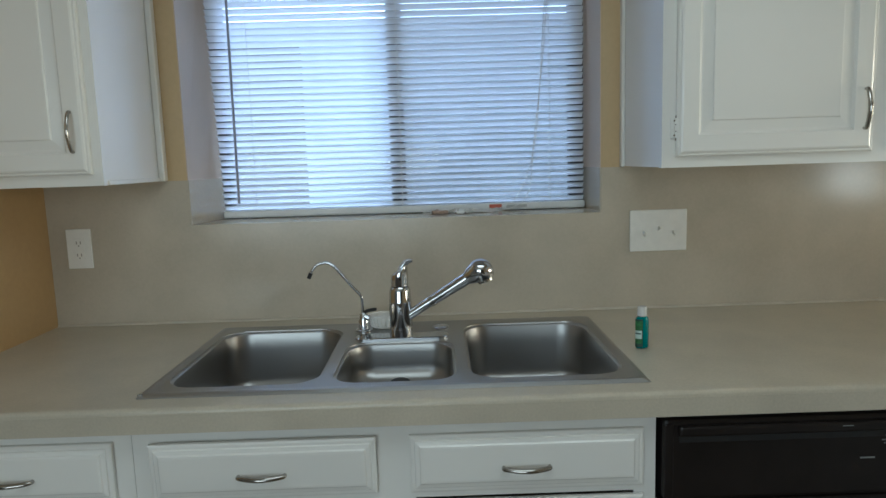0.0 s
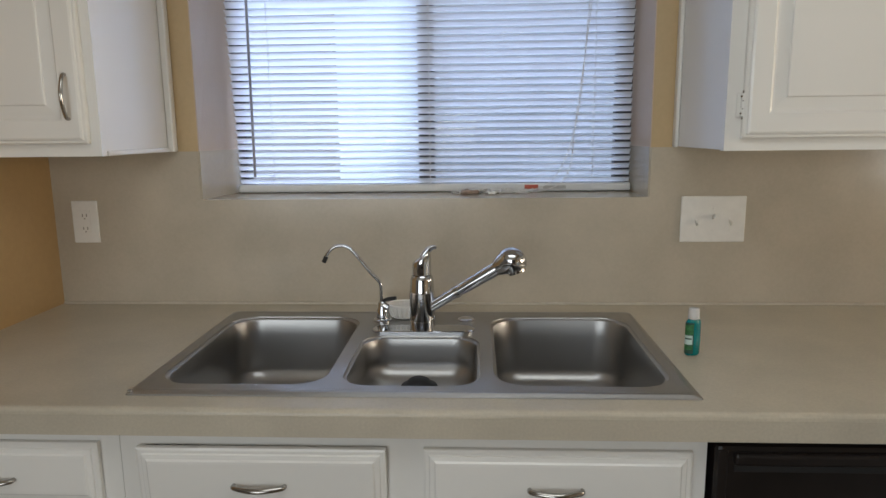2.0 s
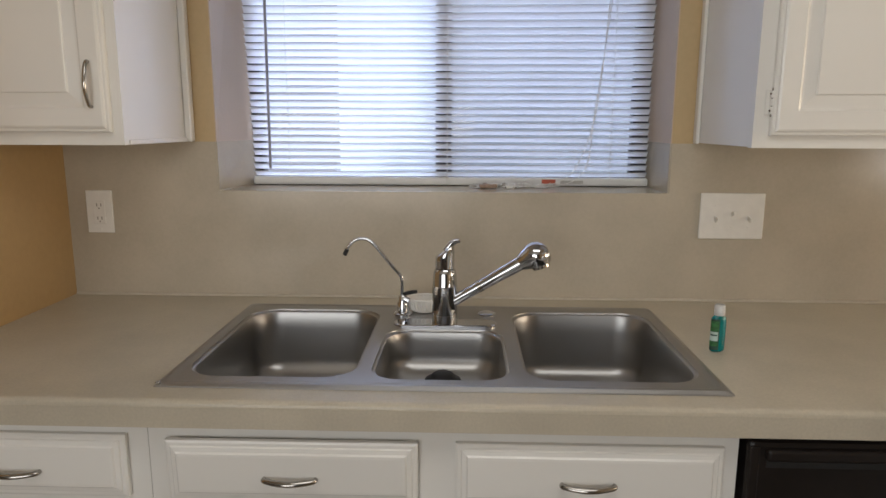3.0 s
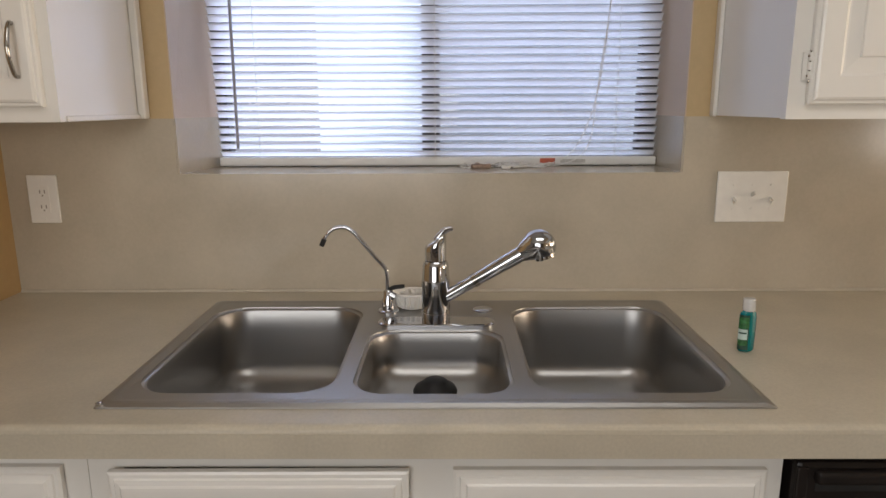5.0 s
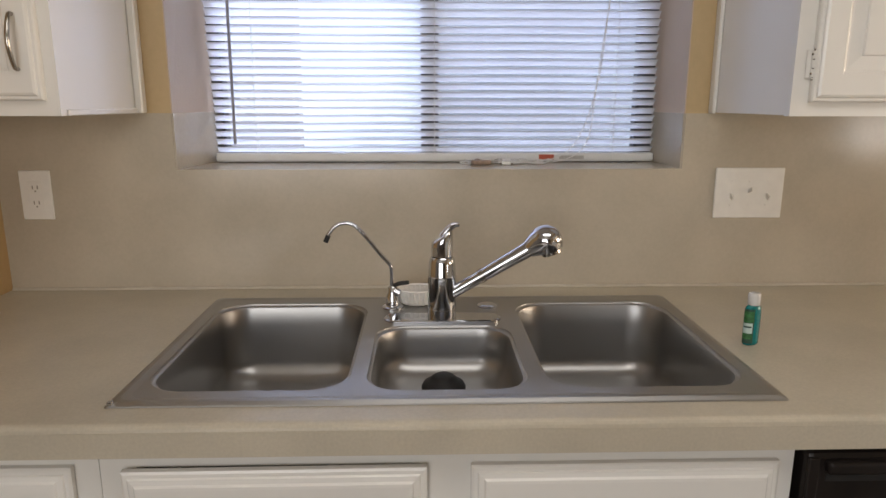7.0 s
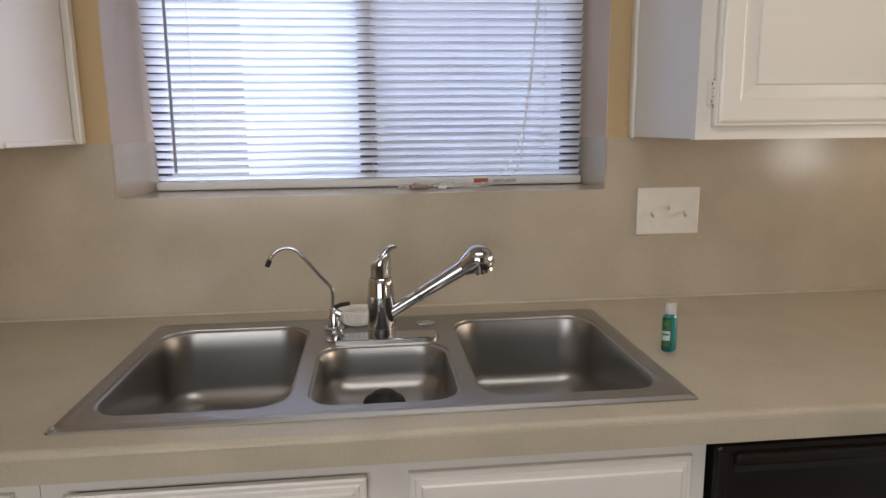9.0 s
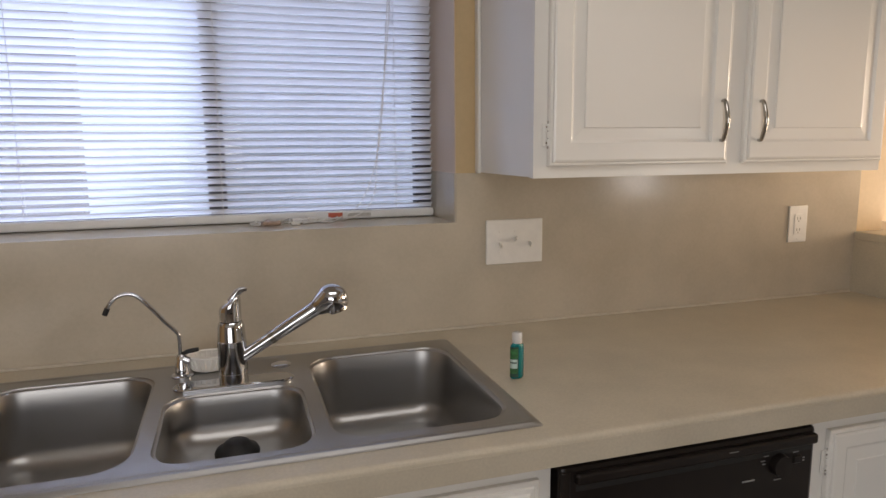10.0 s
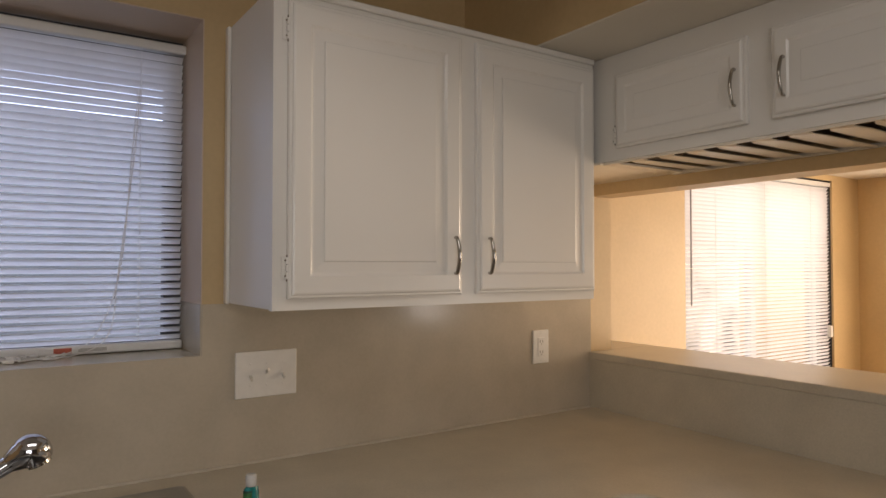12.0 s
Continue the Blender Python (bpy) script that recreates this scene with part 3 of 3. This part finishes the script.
def base_left():
    c = thing("base_cabinet", (-0.82, -0.4, 0), "white painted base cabinet with one drawer and a door", "cabinet", "base cabinets")
    part("body", boxes((-1.090, -0.547, BF + 0.02, -0.03, 0.1, CT_B - 0.002)), WHITE, c)
    part("face_frame", boxes((-1.090, -0.547, BF, BF + 0.02, 0.82, CT_B - 0.002), (-1.090, -1.04, BF, BF + 0.02, 0.1, 0.82), (-0.60, -0.547, BF, BF + 0.02, 0.1, 0.82), (-1.04, -0.60, BF, BF + 0.02, 0.69, 0.72)), WHITE, c)
    part("toe_kick", boxes((-1.090, -0.547, -0.66, -0.64, 0.0, 0.1)), WHITE, c)
    d = front("drawer", 0.475, 0.125, DRAWER, pose(-1.06, BF - 0.001, 0.711), c)
    handle(pose(-0.795, BF - 0.021, 0.765, 0, 90, 0), d)
    front("door", 0.475, 0.56, DOOR, pose(-1.06, BF - 0.001, 0.125), c)
    return c


def base_sink():
    c = thing("sink_base_cabinet", (0.0, -0.4, 0), "white painted sink cabinet with two false drawer fronts", "cabinet", "base cabinets")
    part("body", boxes((-0.545, 0.545, BF + 0.02, -0.03, 0.1, 0.66)), WHITE, c)
    part("face_frame", boxes((-0.546, -0.49, BF, BF + 0.02, 0.82, CT_B - 0.002), (-0.49, -0.05, BF, BF + 0.02, 0.8290, CT_B - 0.002), (-0.05, 0.546, BF, BF + 0.02, 0.82, CT_B - 0.002), (-0.546, -0.49, BF, BF + 0.02, 0.1, 0.82), (0.50, 0.546, BF, BF + 0.02, 0.1, 0.82), (-0.05, 0.04, BF, BF + 0.02, 0.1, 0.82), (-0.49, -0.05, BF, BF + 0.02, 0.69, 0.72), (0.04, 0.50, BF, BF + 0.02, 0.69, 0.72)), WHITE, c)
    part("toe_kick", boxes((-0.545, 0.545, -0.66, -0.64, 0.0, 0.1)), WHITE, c)
    d = front("drawer_front", 0.468, 0.125, DRAWER, pose(-0.507, BF - 0.003, 0.708, 3.4, 0, 0.3), c, "slightly sagging white drawer front")
    handle(pose(-0.275, BF - 0.024, 0.762, 0, 90, 0), d)
    d = front("drawer_front", 0.488, 0.125, DRAWER, pose(0.030, BF - 0.001, 0.706), c)
    handle(pose(0.272, BF - 0.021, 0.760, 0, 90, 0), d)
    front("door", 0.468, 0.56, DOOR, pose(-0.507, BF - 0.001, 0.125), c)
    front("door", 0.488, 0.56, DOOR, pose(0.030, BF - 0.001, 0.125), c)
    return c


def base_corner():
    c = thing("corner_base_cabinet", (1.7, -0.6, 0), "white painted corner base cabinet with two raised-panel doors", "cabinet", "base cabinets")
    part("body", boxes((1.165, 2.06, -0.70, -0.03, 0.1, CT_B - 0.002), (1.505, 2.06, -1.2, -0.70, 0.1, CT_B - 0.002)), WHITE, c)
    part("face_frame", boxes((1.160, 1.205, BF, -0.70, 0.1, CT_B - 0.002), (1.205, 1.485, BF, -0.70, 0.815, CT_B - 0.002), (1.485, 1.505, -1.2, -0.70, 0.815, CT_B - 0.002), (1.485, 1.505, -1.2, -1.09, 0.1, 0.815)), WHITE, c)
    d = front("door", 0.268, 0.71, SHORT, pose(1.198, BF - 0.001, 0.118), c)
    hinge(pose(1.196, BF - 0.002, 0.755), d)
    front("door", 0.33, 0.71, SHORT, pose(1.484, -0.752, 0.118) @ FACE_X, c)
    return c


def base_peninsula():
    c = thing("peninsula_cabinet", (1.8, -1.9, 0), "white painted peninsula base cabinet", "cabinet", "base cabinets")
    part("body", boxes((1.505, 2.06, -2.58, -1.202, 0.1, CT_B - 0.002)), WHITE, c)
    part("face_frame", boxes((1.485, 1.505, -2.58, -1.202, 0.1, CT_B - 0.002)), WHITE, c)
    for y in (-1.23, -1.69, -2.14):
        front("door", 0.42, 0.56, DOOR, pose(1.484, y, 0.125) @ FACE_X, c)
        front("drawer", 0.42, 0.125, DRAWER, pose(1.484, y, 0.711) @ FACE_X, c)
    return c


base_left()
base_sink()
base_corner()
base_peninsula()


def dishwasher():
    x0, x1, y = 0.556, 1.150, -0.742
    d = thing("dishwasher", ((x0 + x1) / 2, -0.4, 0), "black built-in dishwasher with a dial and white print", "dishwasher")
    part("tub", boxes((x0 + 0.005, x1 - 0.005, -0.69, -0.05, 0.02, CT_B - 0.006)), BLACK, d)
    part("door", box(x0, x1, y + 0.008, -0.692, 0.11, 0.668, 0.006, 2), BLACK, d, "black dishwasher door")
    panel_part = part("control_panel", box(x0, x1, y, -0.692, 0.672, CT_B - 0.012, 0.010, 2), BLACK, d, "black control panel")
    part("side_trim", box(x0 + 0.001, x0 + 0.020, y - 0.004, y + 0.002, 0.680, CT_B - 0.020, 0.003, 2), BLACK, panel_part)
    part("grip", box(x0 + 0.028, x1 - 0.006, y - 0.014, y + 0.004, CT_B - 0.046, CT_B - 0.024, 0.006, 3), BLACK, panel_part, "black finger grip")
    part("grip_groove", box(x0 + 0.032, x1 - 0.010, y - 0.001, y + 0.001, CT_B - 0.062, CT_B - 0.047, 0.0004), RUBBER, panel_part)
    part("toe_panel", boxes((x0 + 0.01, x1 - 0.01, -0.66, -0.65, 0.0, 0.11)), BLACK, d)
    part("dial", moved(lathe([(0.0, 0), (0.024, 0), (0.022, 0.016), (0.010, 0.017), (0.0, 0.017)], 24), pose(1.055, y, 0.780, 90, 0, 0)), BLACK, panel_part, "black program dial", True)
    part("button", box(1.092, 1.112, y - 0.004, y + 0.002, 0.775, 0.792, 0.002), BLACK, panel_part)
    for x, z, w, a in ((1.055, 0.812, 0.018, 0), (1.022, 0.802, 0.016, 0), (1.015, 0.792, 0.014, 0), (1.018, 0.785, 0.010, 0), (1.055, 0.746, 0.022, 0), (1.078, 0.757, 0.014, 0), (1.098, 0.800, 0.018, 0), (1.120, 0.784, 0.006, 0), (1.120, 0.778, 0.006, 0)):
        part("print_mark", boxes((x - w * 0.4, x + w * 0.4, y - 0.0012, y + 0.001, z - 0.0011, z + 0.0011)), PRINT, panel_part, "white printed mark")
    part("badge", boxes((0.966, 0.996, y - 0.0016, y + 0.001, 0.753, 0.756)), PRINT, panel_part, "pale printed badge")
    part("latch_mark", boxes((0.918, 0.940, y - 0.0146, y - 0.012, 0.8300, 0.8315)), PRINT, panel_part, "pale printed mark")
    return d


dishwasher()

# ---- sink ----


def sink():
    s = thing("kitchen_sink", (0, -0.4, CT), "stainless steel three-bowl drop-in kitchen sink", "sink")
    zt = CT + 0.007
    holes = [(-0.512, -0.170, -0.648, -0.168, 0.070), (-0.142, 0.136, -0.652, -0.330, 0.060), (0.164, 0.512, -0.648, -0.168, 0.070)]
    bm = bmesh.new()
    rings = []
    for inset, z, r in ((0, CT + 0.0005, 0.006), (0.002, CT + 0.003, 0.006), (0.010, CT + 0.0075, 0.012), (0.018, CT + 0.0085, 0.016), (0.026, CT + 0.0075, 0.02), (0.030, zt, 0.022)):
        rings.append([bm.verts.new(p) for p in rounded(-SX + inset, SX - inset, SY0 + inset * 0.75, SY1 - inset * 0.75, r, z)])
    n = len(rings[0])
    for a, b in zip(rings, rings[1:]):
        for i in range(n):
            bm.faces.new((a[i], a[(i + 1) % n], b[(i + 1) % n], b[i]))
    inner = rings[-1]
    edges = [bm.edges.get((inner[i], inner[(i + 1) % n])) for i in range(n)]
    for x0, x1, y0, y1, r in holes:
        vs = [bm.verts.new(p) for p in rounded(x0, x1, y0, y1, r, zt, 8)]
        edges += [bm.edges.new((a, b)) for a, b in zip(vs, vs[1:] + vs[:1])]
    bmesh.ops.triangle_fill(bm, edges=edges, use_beauty=True)
    part("deck", bm, STEEL, s, "steel sink deck with a raised rim")
    for k, (x0, x1, y0, y1, r) in enumerate(holes):
        depth = 0.104 if k == 1 else 0.175
        rows = []
        for i in range(7):
            a = radians(90 * i / 6)
            ins = 0.006 * (1 - math.cos(a))
            rows.append(rounded(x0 + ins, x1 - ins, y0 + ins, y1 - ins, r, zt - 0.006 * math.sin(a), 8))
        fil = 0.045
        for i in range(4):
            u = i / 3
            ins = 0.008 + 0.05 * (depth - fil - 0.012) * u
            rows.append(rounded(x0 + ins, x1 - ins, y0 + ins, y1 - ins, r, zt - 0.012 - (depth - fil - 0.012) * u, 8))
        for i in range(1, 9):
            a = radians(90 * i / 8)
            ins = 0.008 + 0.05 * (depth - fil - 0.012) + fil * (1 - math.cos(a))
            rows.append(rounded(x0 + ins, x1 - ins, y0 + ins, y1 - ins, max(r - 0.5 * ins, 0.02), zt - depth + fil - fil * math.sin(a), 8))
        mid = Vector(((x0 + x1) / 2, (y0 + y1) / 2, zt - depth - 0.004))
        for u in (0.5, 0.8):
            rows.append([p.lerp(mid, u) for p in rows[-1 if u == 0.5 else -1]])
        bowl = part("bowl", loops(rows, False, True), STEEL, s, "deep stainless steel bowl", True)
        if k == 1:
            prof = [(0.0, 0.0), (0.044, 0.0), (0.045, 0.008), (0.041, 0.016), (0.031, 0.020), (0.024, 0.029), (0.016, 0.033), (0.0, 0.034)]
            part("drain_cover", moved(lathe(prof, 32), pose(-0.004, -0.412, zt - depth - 0.005)), RUBBER, bowl, "black rubber disposal cover", True)
        else:
            prof = [(0.0, 0.003), (0.018, 0.003), (0.03, 0.001), (0.05, 0.004), (0.055, 0.0045), (0.056, 0.0)]
            part("drain", moved(lathe(prof, 32), pose((x0 + x1) / 2, -0.40, zt - depth - 0.005)), STEEL, bowl, "steel basket drain", True)
    return s


sink()
clip = thing("rim_clip", (-0.536, -0.688, CT), "small bright metal clip at the sink corner", "clip")
part("tab", box(-0.540, -0.531, -0.694, -0.686, CT + 0.004, CT + 0.011, 0.002, 2), CHROME, clip)
DZ = CT + 0.007


def faucet():
    f = thing("kitchen_faucet", (-0.004, -0.285, DZ), "polished chrome single-lever pull-out kitchen faucet", "faucet")
    base = Vector((-0.004, -0.285, DZ))
    rows = [rounded(-0.130, 0.124, -0.314, -0.256, 0.028, DZ + 0.0003, 8), rounded(-0.130, 0.124, -0.314, -0.256, 0.028, DZ + 0.0035, 8), rounded(-0.127, 0.121, -0.311, -0.259, 0.026, DZ + 0.0055, 8)]
    part("escutcheon", loops(rows), CHROME, f, "chrome deck plate")
    prof = [(0.0, 0.0055), (0.0312, 0.0055), (0.0312, 0.027), (0.0304, 0.0278), (0.0304, 0.0292), (0.0312, 0.030), (0.0310, 0.098), (0.0302, 0.0988), (0.0302, 0.1002), (0.0300, 0.101), (0.0285, 0.128), (0.0262, 0.137), (0.0238, 0.1405), (0.0, 0.142)]
    part("body", moved(lathe(prof, 36), Matrix.Translation(base)), CHROME, f, smooth=True)
    # lever cap: a sleeve cut on the slant, with a beak at its high side
    rings = []
    for t, k_r in ((0, 0.0232), (0.5, 0.0234), (0.8, 0.0232), (0.93, 0.0222), (1.0, 0.0195), (1.03, 0.014), (1.035, 0.006)):
        ring = []
        for k in range(32):
            c, n_ = math.cos(2 * math.pi * k / 32), math.sin(2 * math.pi * k / 32)
            high = 0.030 + 0.034 * (0.5 + 0.5 * c * k_r / 0.0234) ** 1.3
            ring.append(base + Vector((k_r * c, k_r * n_, 0.142 + t * high)))
        rings.append(ring)
    cap = part("lever_cap", loops(rings), CHROME, f, smooth=True)
    pts = smooth_path([base + Vector(p) for p in ((0.004, 0, 0.182), (0.013, 0, 0.196), (0.021, 0, 0.205), (0.030, 0, 0.2085), (0.037, 0, 0.2075))], 6)
    part("lever", tube(pts, lambda u: 0.0125 - 0.008 * u, 16, 0.75), CHROME, cap, smooth=True)
    part("mark", moved(lathe([(0, 0), (0.0028, 0), (0.0022, 0.0008), (0, 0.001)], 12), pose(base.x + 0.003, base.y - 0.0232, base.z + 0.163, 90, 0, 0)), RUBBER, cap)
    root, tip = base + Vector((0.006, -0.006, 0.052)), base + Vector((0.214, -0.030, 0.182))
    way = (tip - root).normalized()
    length = (tip - root).length
    bend = tip - way * 0.035
    part("spout", tube([root, root + way * 0.02, root + way * length * 0.36], lambda u: 0.0135, 20), CHROME, f, smooth=True)
    part("collar", tube([root + way * length * 0.36, root + way * length * 0.40], lambda u: 0.0150, 20), NICKEL, f, "satin collar ring", True)
    wand = part("spray_wand", tube([root + way * length * 0.40, root + way * length * 0.6, bend], lambda u: 0.0140 + 0.003 * u, 20), CHROME, f, smooth=True)
    pts = smooth_path([bend - way * 0.005, bend + way * 0.020, tip + Vector((0.004, 0, -0.001)), tip + Vector((0.014, 0, -0.022))], 8)
    part("spray_head", tube(pts, lambda u: 0.0185 + 0.0135 * math.sin(math.pi * min(u * 0.8, 1)), 24), CHROME, wand, "round chrome spray head", True)
    part("nozzle", tube([tip + Vector((0.0115, 0, -0.016)), tip + Vector((0.0165, 0, -0.029))], 0.0215, 20), NICKEL, wand, smooth=True)
    return f


def filter_tap():
    f = thing("filter_tap", (-0.115, -0.200, DZ), "slim chrome drinking-water tap with a black lever", "faucet")
    b = Vector((-0.115, -0.200, DZ))
    part("flange", moved(lathe([(0, 0), (0.024, 0), (0.024, 0.003), (0.020, 0.006), (0, 0.006)], 28), Matrix.Translation(b)), CHROME, f, smooth=True)
    part("body", moved(lathe([(0, 0.005), (0.0155, 0.005), (0.0150, 0.028), (0.0115, 0.036), (0.0110, 0.048), (0.006, 0.053), (0, 0.053)], 24), Matrix.Translation(b)), CHROME, f, smooth=True)
    pts = [(-0.002, 0, 0.05), (-0.002, 0, 0.085), (-0.006, 0, 0.103), (-0.030, 0, 0.131), (-0.066, 0, 0.176), (-0.086, 0, 0.194), (-0.105, 0, 0.198), (-0.124, 0, 0.192), (-0.138, 0, 0.178), (-0.144, 0, 0.166)]
    part("spout", tube(smooth_path([b + Vector(p) for p in pts], 7), 0.0045, 14), CHROME, f, smooth=True)
    part("tip", tube([b + Vector((-0.142, 0, 0.170)), b + Vector((-0.149, 0, 0.155))], 0.0058, 14), RUBBER, f, "black rubber tip", True)
    part("valve", tube([b + Vector((0.004, -0.004, 0.042)), b + Vector((0.016, -0.006, 0.036))], 0.0085, 14), CHROME, f, smooth=True)
    part("lever", tube(smooth_path([b + Vector(p) for p in ((0.002, -0.002, 0.053), (0.014, -0.004, 0.058), (0.028, -0.006, 0.0605), (0.038, -0.007, 0.062))], 5), lambda u: 0.0045 + 0.001 * math.sin(3 * u), 12, 0.7), RUBBER, f, "black plastic lever", True)
    return f


def soap_dish():
    d = thing("soap_dish", (-0.052, -0.178, DZ), "small white slotted plastic sink basket", "basket")
    m = pose(-0.060, -0.172, DZ) @ Matrix.Diagonal((1.12, 1.12, 1.15, 1))
    part("bowl", moved(lathe([(0.0, 0.001), (0.026, 0.001), (0.030, 0.004), (0.033, 0.010), (0.034, 0.017), (0.030, 0.018), (0.024, 0.016), (0.0, 0.015)], 30, 0.8), m), IVORY, d, smooth=True)
    part("rim", moved(lathe([(0.038, 0.028), (0.042, 0.029), (0.043, 0.033), (0.040, 0.035), (0.037, 0.033), (0.038, 0.028)], 36, 0.8, False), m), IVORY, d, smooth=True)
    part("wall", moved(lathe([(0.033, 0.012), (0.0385, 0.028), (0.0375, 0.028), (0.032, 0.012), (0.033, 0.012)], 36, 0.8, False), m), IVORY, d, smooth=True)
    for i in range(22):
        a = 2 * math.pi * i / 22
        c, s_ = math.cos(a), 0.8 * math.sin(a)
        part("rib", moved(tube([Vector((0.032 * c, 0.032 * s_, 0.006)), Vector((0.037 * c, 0.037 * s_, 0.018)), Vector((0.040 * c, 0.040 * s_, 0.030))], 0.0028, 6), m), IVORY, d)
    for i in range(3):
        part("rib", moved(box(-0.026, 0.026, -0.002 + 0.013 * (i - 1), 0.002 + 0.013 * (i - 1), 0.004, 0.022, 0.001), m), IVORY, d)
    return d


faucet()
filter_tap()
soap_dish()
plug = thing("hole_cover", (0.103, -0.192, DZ), "round chrome cover over an unused sink hole", "cover")
part("cap", moved(lathe([(0, 0), (0.0225, 0), (0.0230, 0.002), (0.0205, 0.0045), (0.013, 0.0062), (0, 0.0070)], 28), pose(0.103, -0.192, DZ)), CHROME, plug, smooth=True)


def bottle():
    b = thing("gel_bottle", (0.604, -0.437, CT), "small teal hand gel bottle with a clear flip cap", "bottle")
    m = pose(0.604, -0.437, CT, 0, 0, 18) @ Matrix.Diagonal((1.06, 1.06, 1.09, 1))
    body = part("body", moved(lathe([(0.0, 0.001), (0.014, 0.001), (0.0165, 0.004), (0.017, 0.03), (0.017, 0.062), (0.0155, 0.071), (0.010, 0.0755), (0.0, 0.0755)], 32, 0.66), m), GEL, b, "teal translucent gel body", True)

    def wrap(r, a0, a1, z0, z1):
        bm = bmesh.new()
        rows = [[bm.verts.new((r * math.cos(radians(a0 + (a1 - a0) * i / 8)), 0.66 * r * math.sin(radians(a0 + (a1 - a0) * i / 8)), z)) for i in range(9)] for z in (z0, z1)]
        for i in range(8):
            bm.faces.new((rows[0][i], rows[0][i + 1], rows[1][i + 1], rows[1][i]))
        return moved(bm, m)
    part("label", wrap(0.0173, 164, 252, 0.005, 0.069), LABEL_DARK, body, "dark border of the printed label", True)
    part("label", wrap(0.0175, 168, 248, 0.044, 0.065), LABEL_GREEN, body, "green printed leaf on the label", True)
    part("label", wrap(0.0175, 168, 244, 0.024, 0.043), LABEL_WHITE, body, "white band of the label", True)
    part("label", wrap(0.0176, 176, 238, 0.0345, 0.0375), LABEL_DARK, body, "dark bar of unreadable print", True)
    part("label", wrap(0.0175, 168, 246, 0.013, 0.0235), LABEL_GREEN, body, "green foot of the label", True)
    part("cap", moved(lathe([(0.0, 0.0755), (0.0105, 0.0755), (0.011, 0.078), (0.011, 0.094), (0.0095, 0.097), (0.0, 0.0975)], 28), m), CAPMAT, b, "clear white flip cap", True)
    return b


bottle()

# ---- plates on the wall ----


def outlet(x, z, label):
    y = -E0
    o = thing("wall_outlet", (x, y, z), label, "outlet", "outlets")
    part("plate", box(x - 0.038, x + 0.038, y - 0.006, y, z - 0.061, z + 0.061, 0.0025, 2), IVORY, o)
    ins = part("receptacle", box(x - 0.0165, x + 0.0165, y - 0.0078, y - 0.0055, z - 0.034, z + 0.034, 0.001), IVORY, o)
    for dz in (-0.019, 0.019):
        for dx in (-0.006, 0.006):
            part("slot", boxes((x + dx - 0.0014, x + dx + 0.0014, y - 0.0083, y - 0.0070, z + dz - 0.004, z + dz + 0.005)), FAINT, ins)
        part("slot", boxes((x - 0.002, x + 0.002, y - 0.0083, y - 0.0070, z + dz - 0.011, z + dz - 0.007)), FAINT, ins)
    for dz in (-0.050, 0.050):
        part("screw", moved(lathe([(0, 0), (0.003, 0), (0.0025, 0.001), (0, 0.0012)], 12), pose(x, y - 0.0058, z + dz, 90, 0, 0)), IVORY, o)
    return o


def switches(x, z):
    y = -E0
    o = thing("light_switch", (x, y, z), "white three-gang toggle switch plate on the backsplash", "switch")
    part("plate", box(x - 0.088, x + 0.088, y - 0.006, y, z - 0.064, z + 0.064, 0.0025, 2), IVORY, o)
    for dx, up in ((-0.046, -1), (0, 1), (0.046, -1)):
        part("slot", boxes((x + dx - 0.005, x + dx + 0.005, y - 0.0066, y - 0.005, z - 0.012, z + 0.012)), IVORY, o)
        part("toggle", moved(box(-0.003, 0.003, -0.019, 0, -0.005, 0.005, 0.0014, 2), pose(x + dx, y - 0.005, z + 0.004 * up, -28 * up, 0, 0)), TOGGLE, o, "toggle lever")
        for dz in (-0.030, 0.030):
            part("screw", moved(lathe([(0, 0), (0.0028, 0), (0.0022, 0.001), (0, 0.0012)], 12), pose(x + dx, y - 0.0058, z + dz, 90, 0, 0)), IVORY, o)
    return o


outlet(-1.000, 1.158, "white duplex outlet with a plain plate beside the side wall")
outlet(1.815, 1.164, "white duplex outlet near the serving ledge")
switches(0.7845, 1.1585)

# ---- outside ----
# Unseen slab, added to block light from the blind's top slats.
structure("eave", boxes((-2.0, 2.0, 0.30, 0.74, 2.17, 2.26)), CEILING, "unseen slab added to shade the top of the kitchen window", "eave")
structure("backdrop_kitchen", boxes((-3.4, 2.1, 4.4, 4.42, -0.5, 3.0)), glow("pale_blue_daylight", (0.70, 0.82, 1.0), 1.15, 0.6, 0.35), "pale daylight beyond the kitchen window", "backdrop")
# Dimmer glow stands in for the darker left of the outside view.
structure("backdrop_left_glow", boxes((-3.4, -0.93, 3.2, 3.35, -0.1, 2.3)), glow("dim_grey_glow", (0.74, 0.76, 0.88), 0.62, 0.9, 0.3), "dimmer glowing panel for the darker left of the outside view", "backdrop")
# Glowing sheet; its noise patches imitate sun dapples on the blind.
structure("backdrop_dining", boxes((2.2, 6.6, 2.2, 2.22, -0.5, 2.6)), glow("warm_dapple_glow", (1.0, 0.91, 0.78), 1.8, 2.6, 0.95), "glowing backdrop with warm sun dapples painted in, beyond the dining room window", "backdrop")
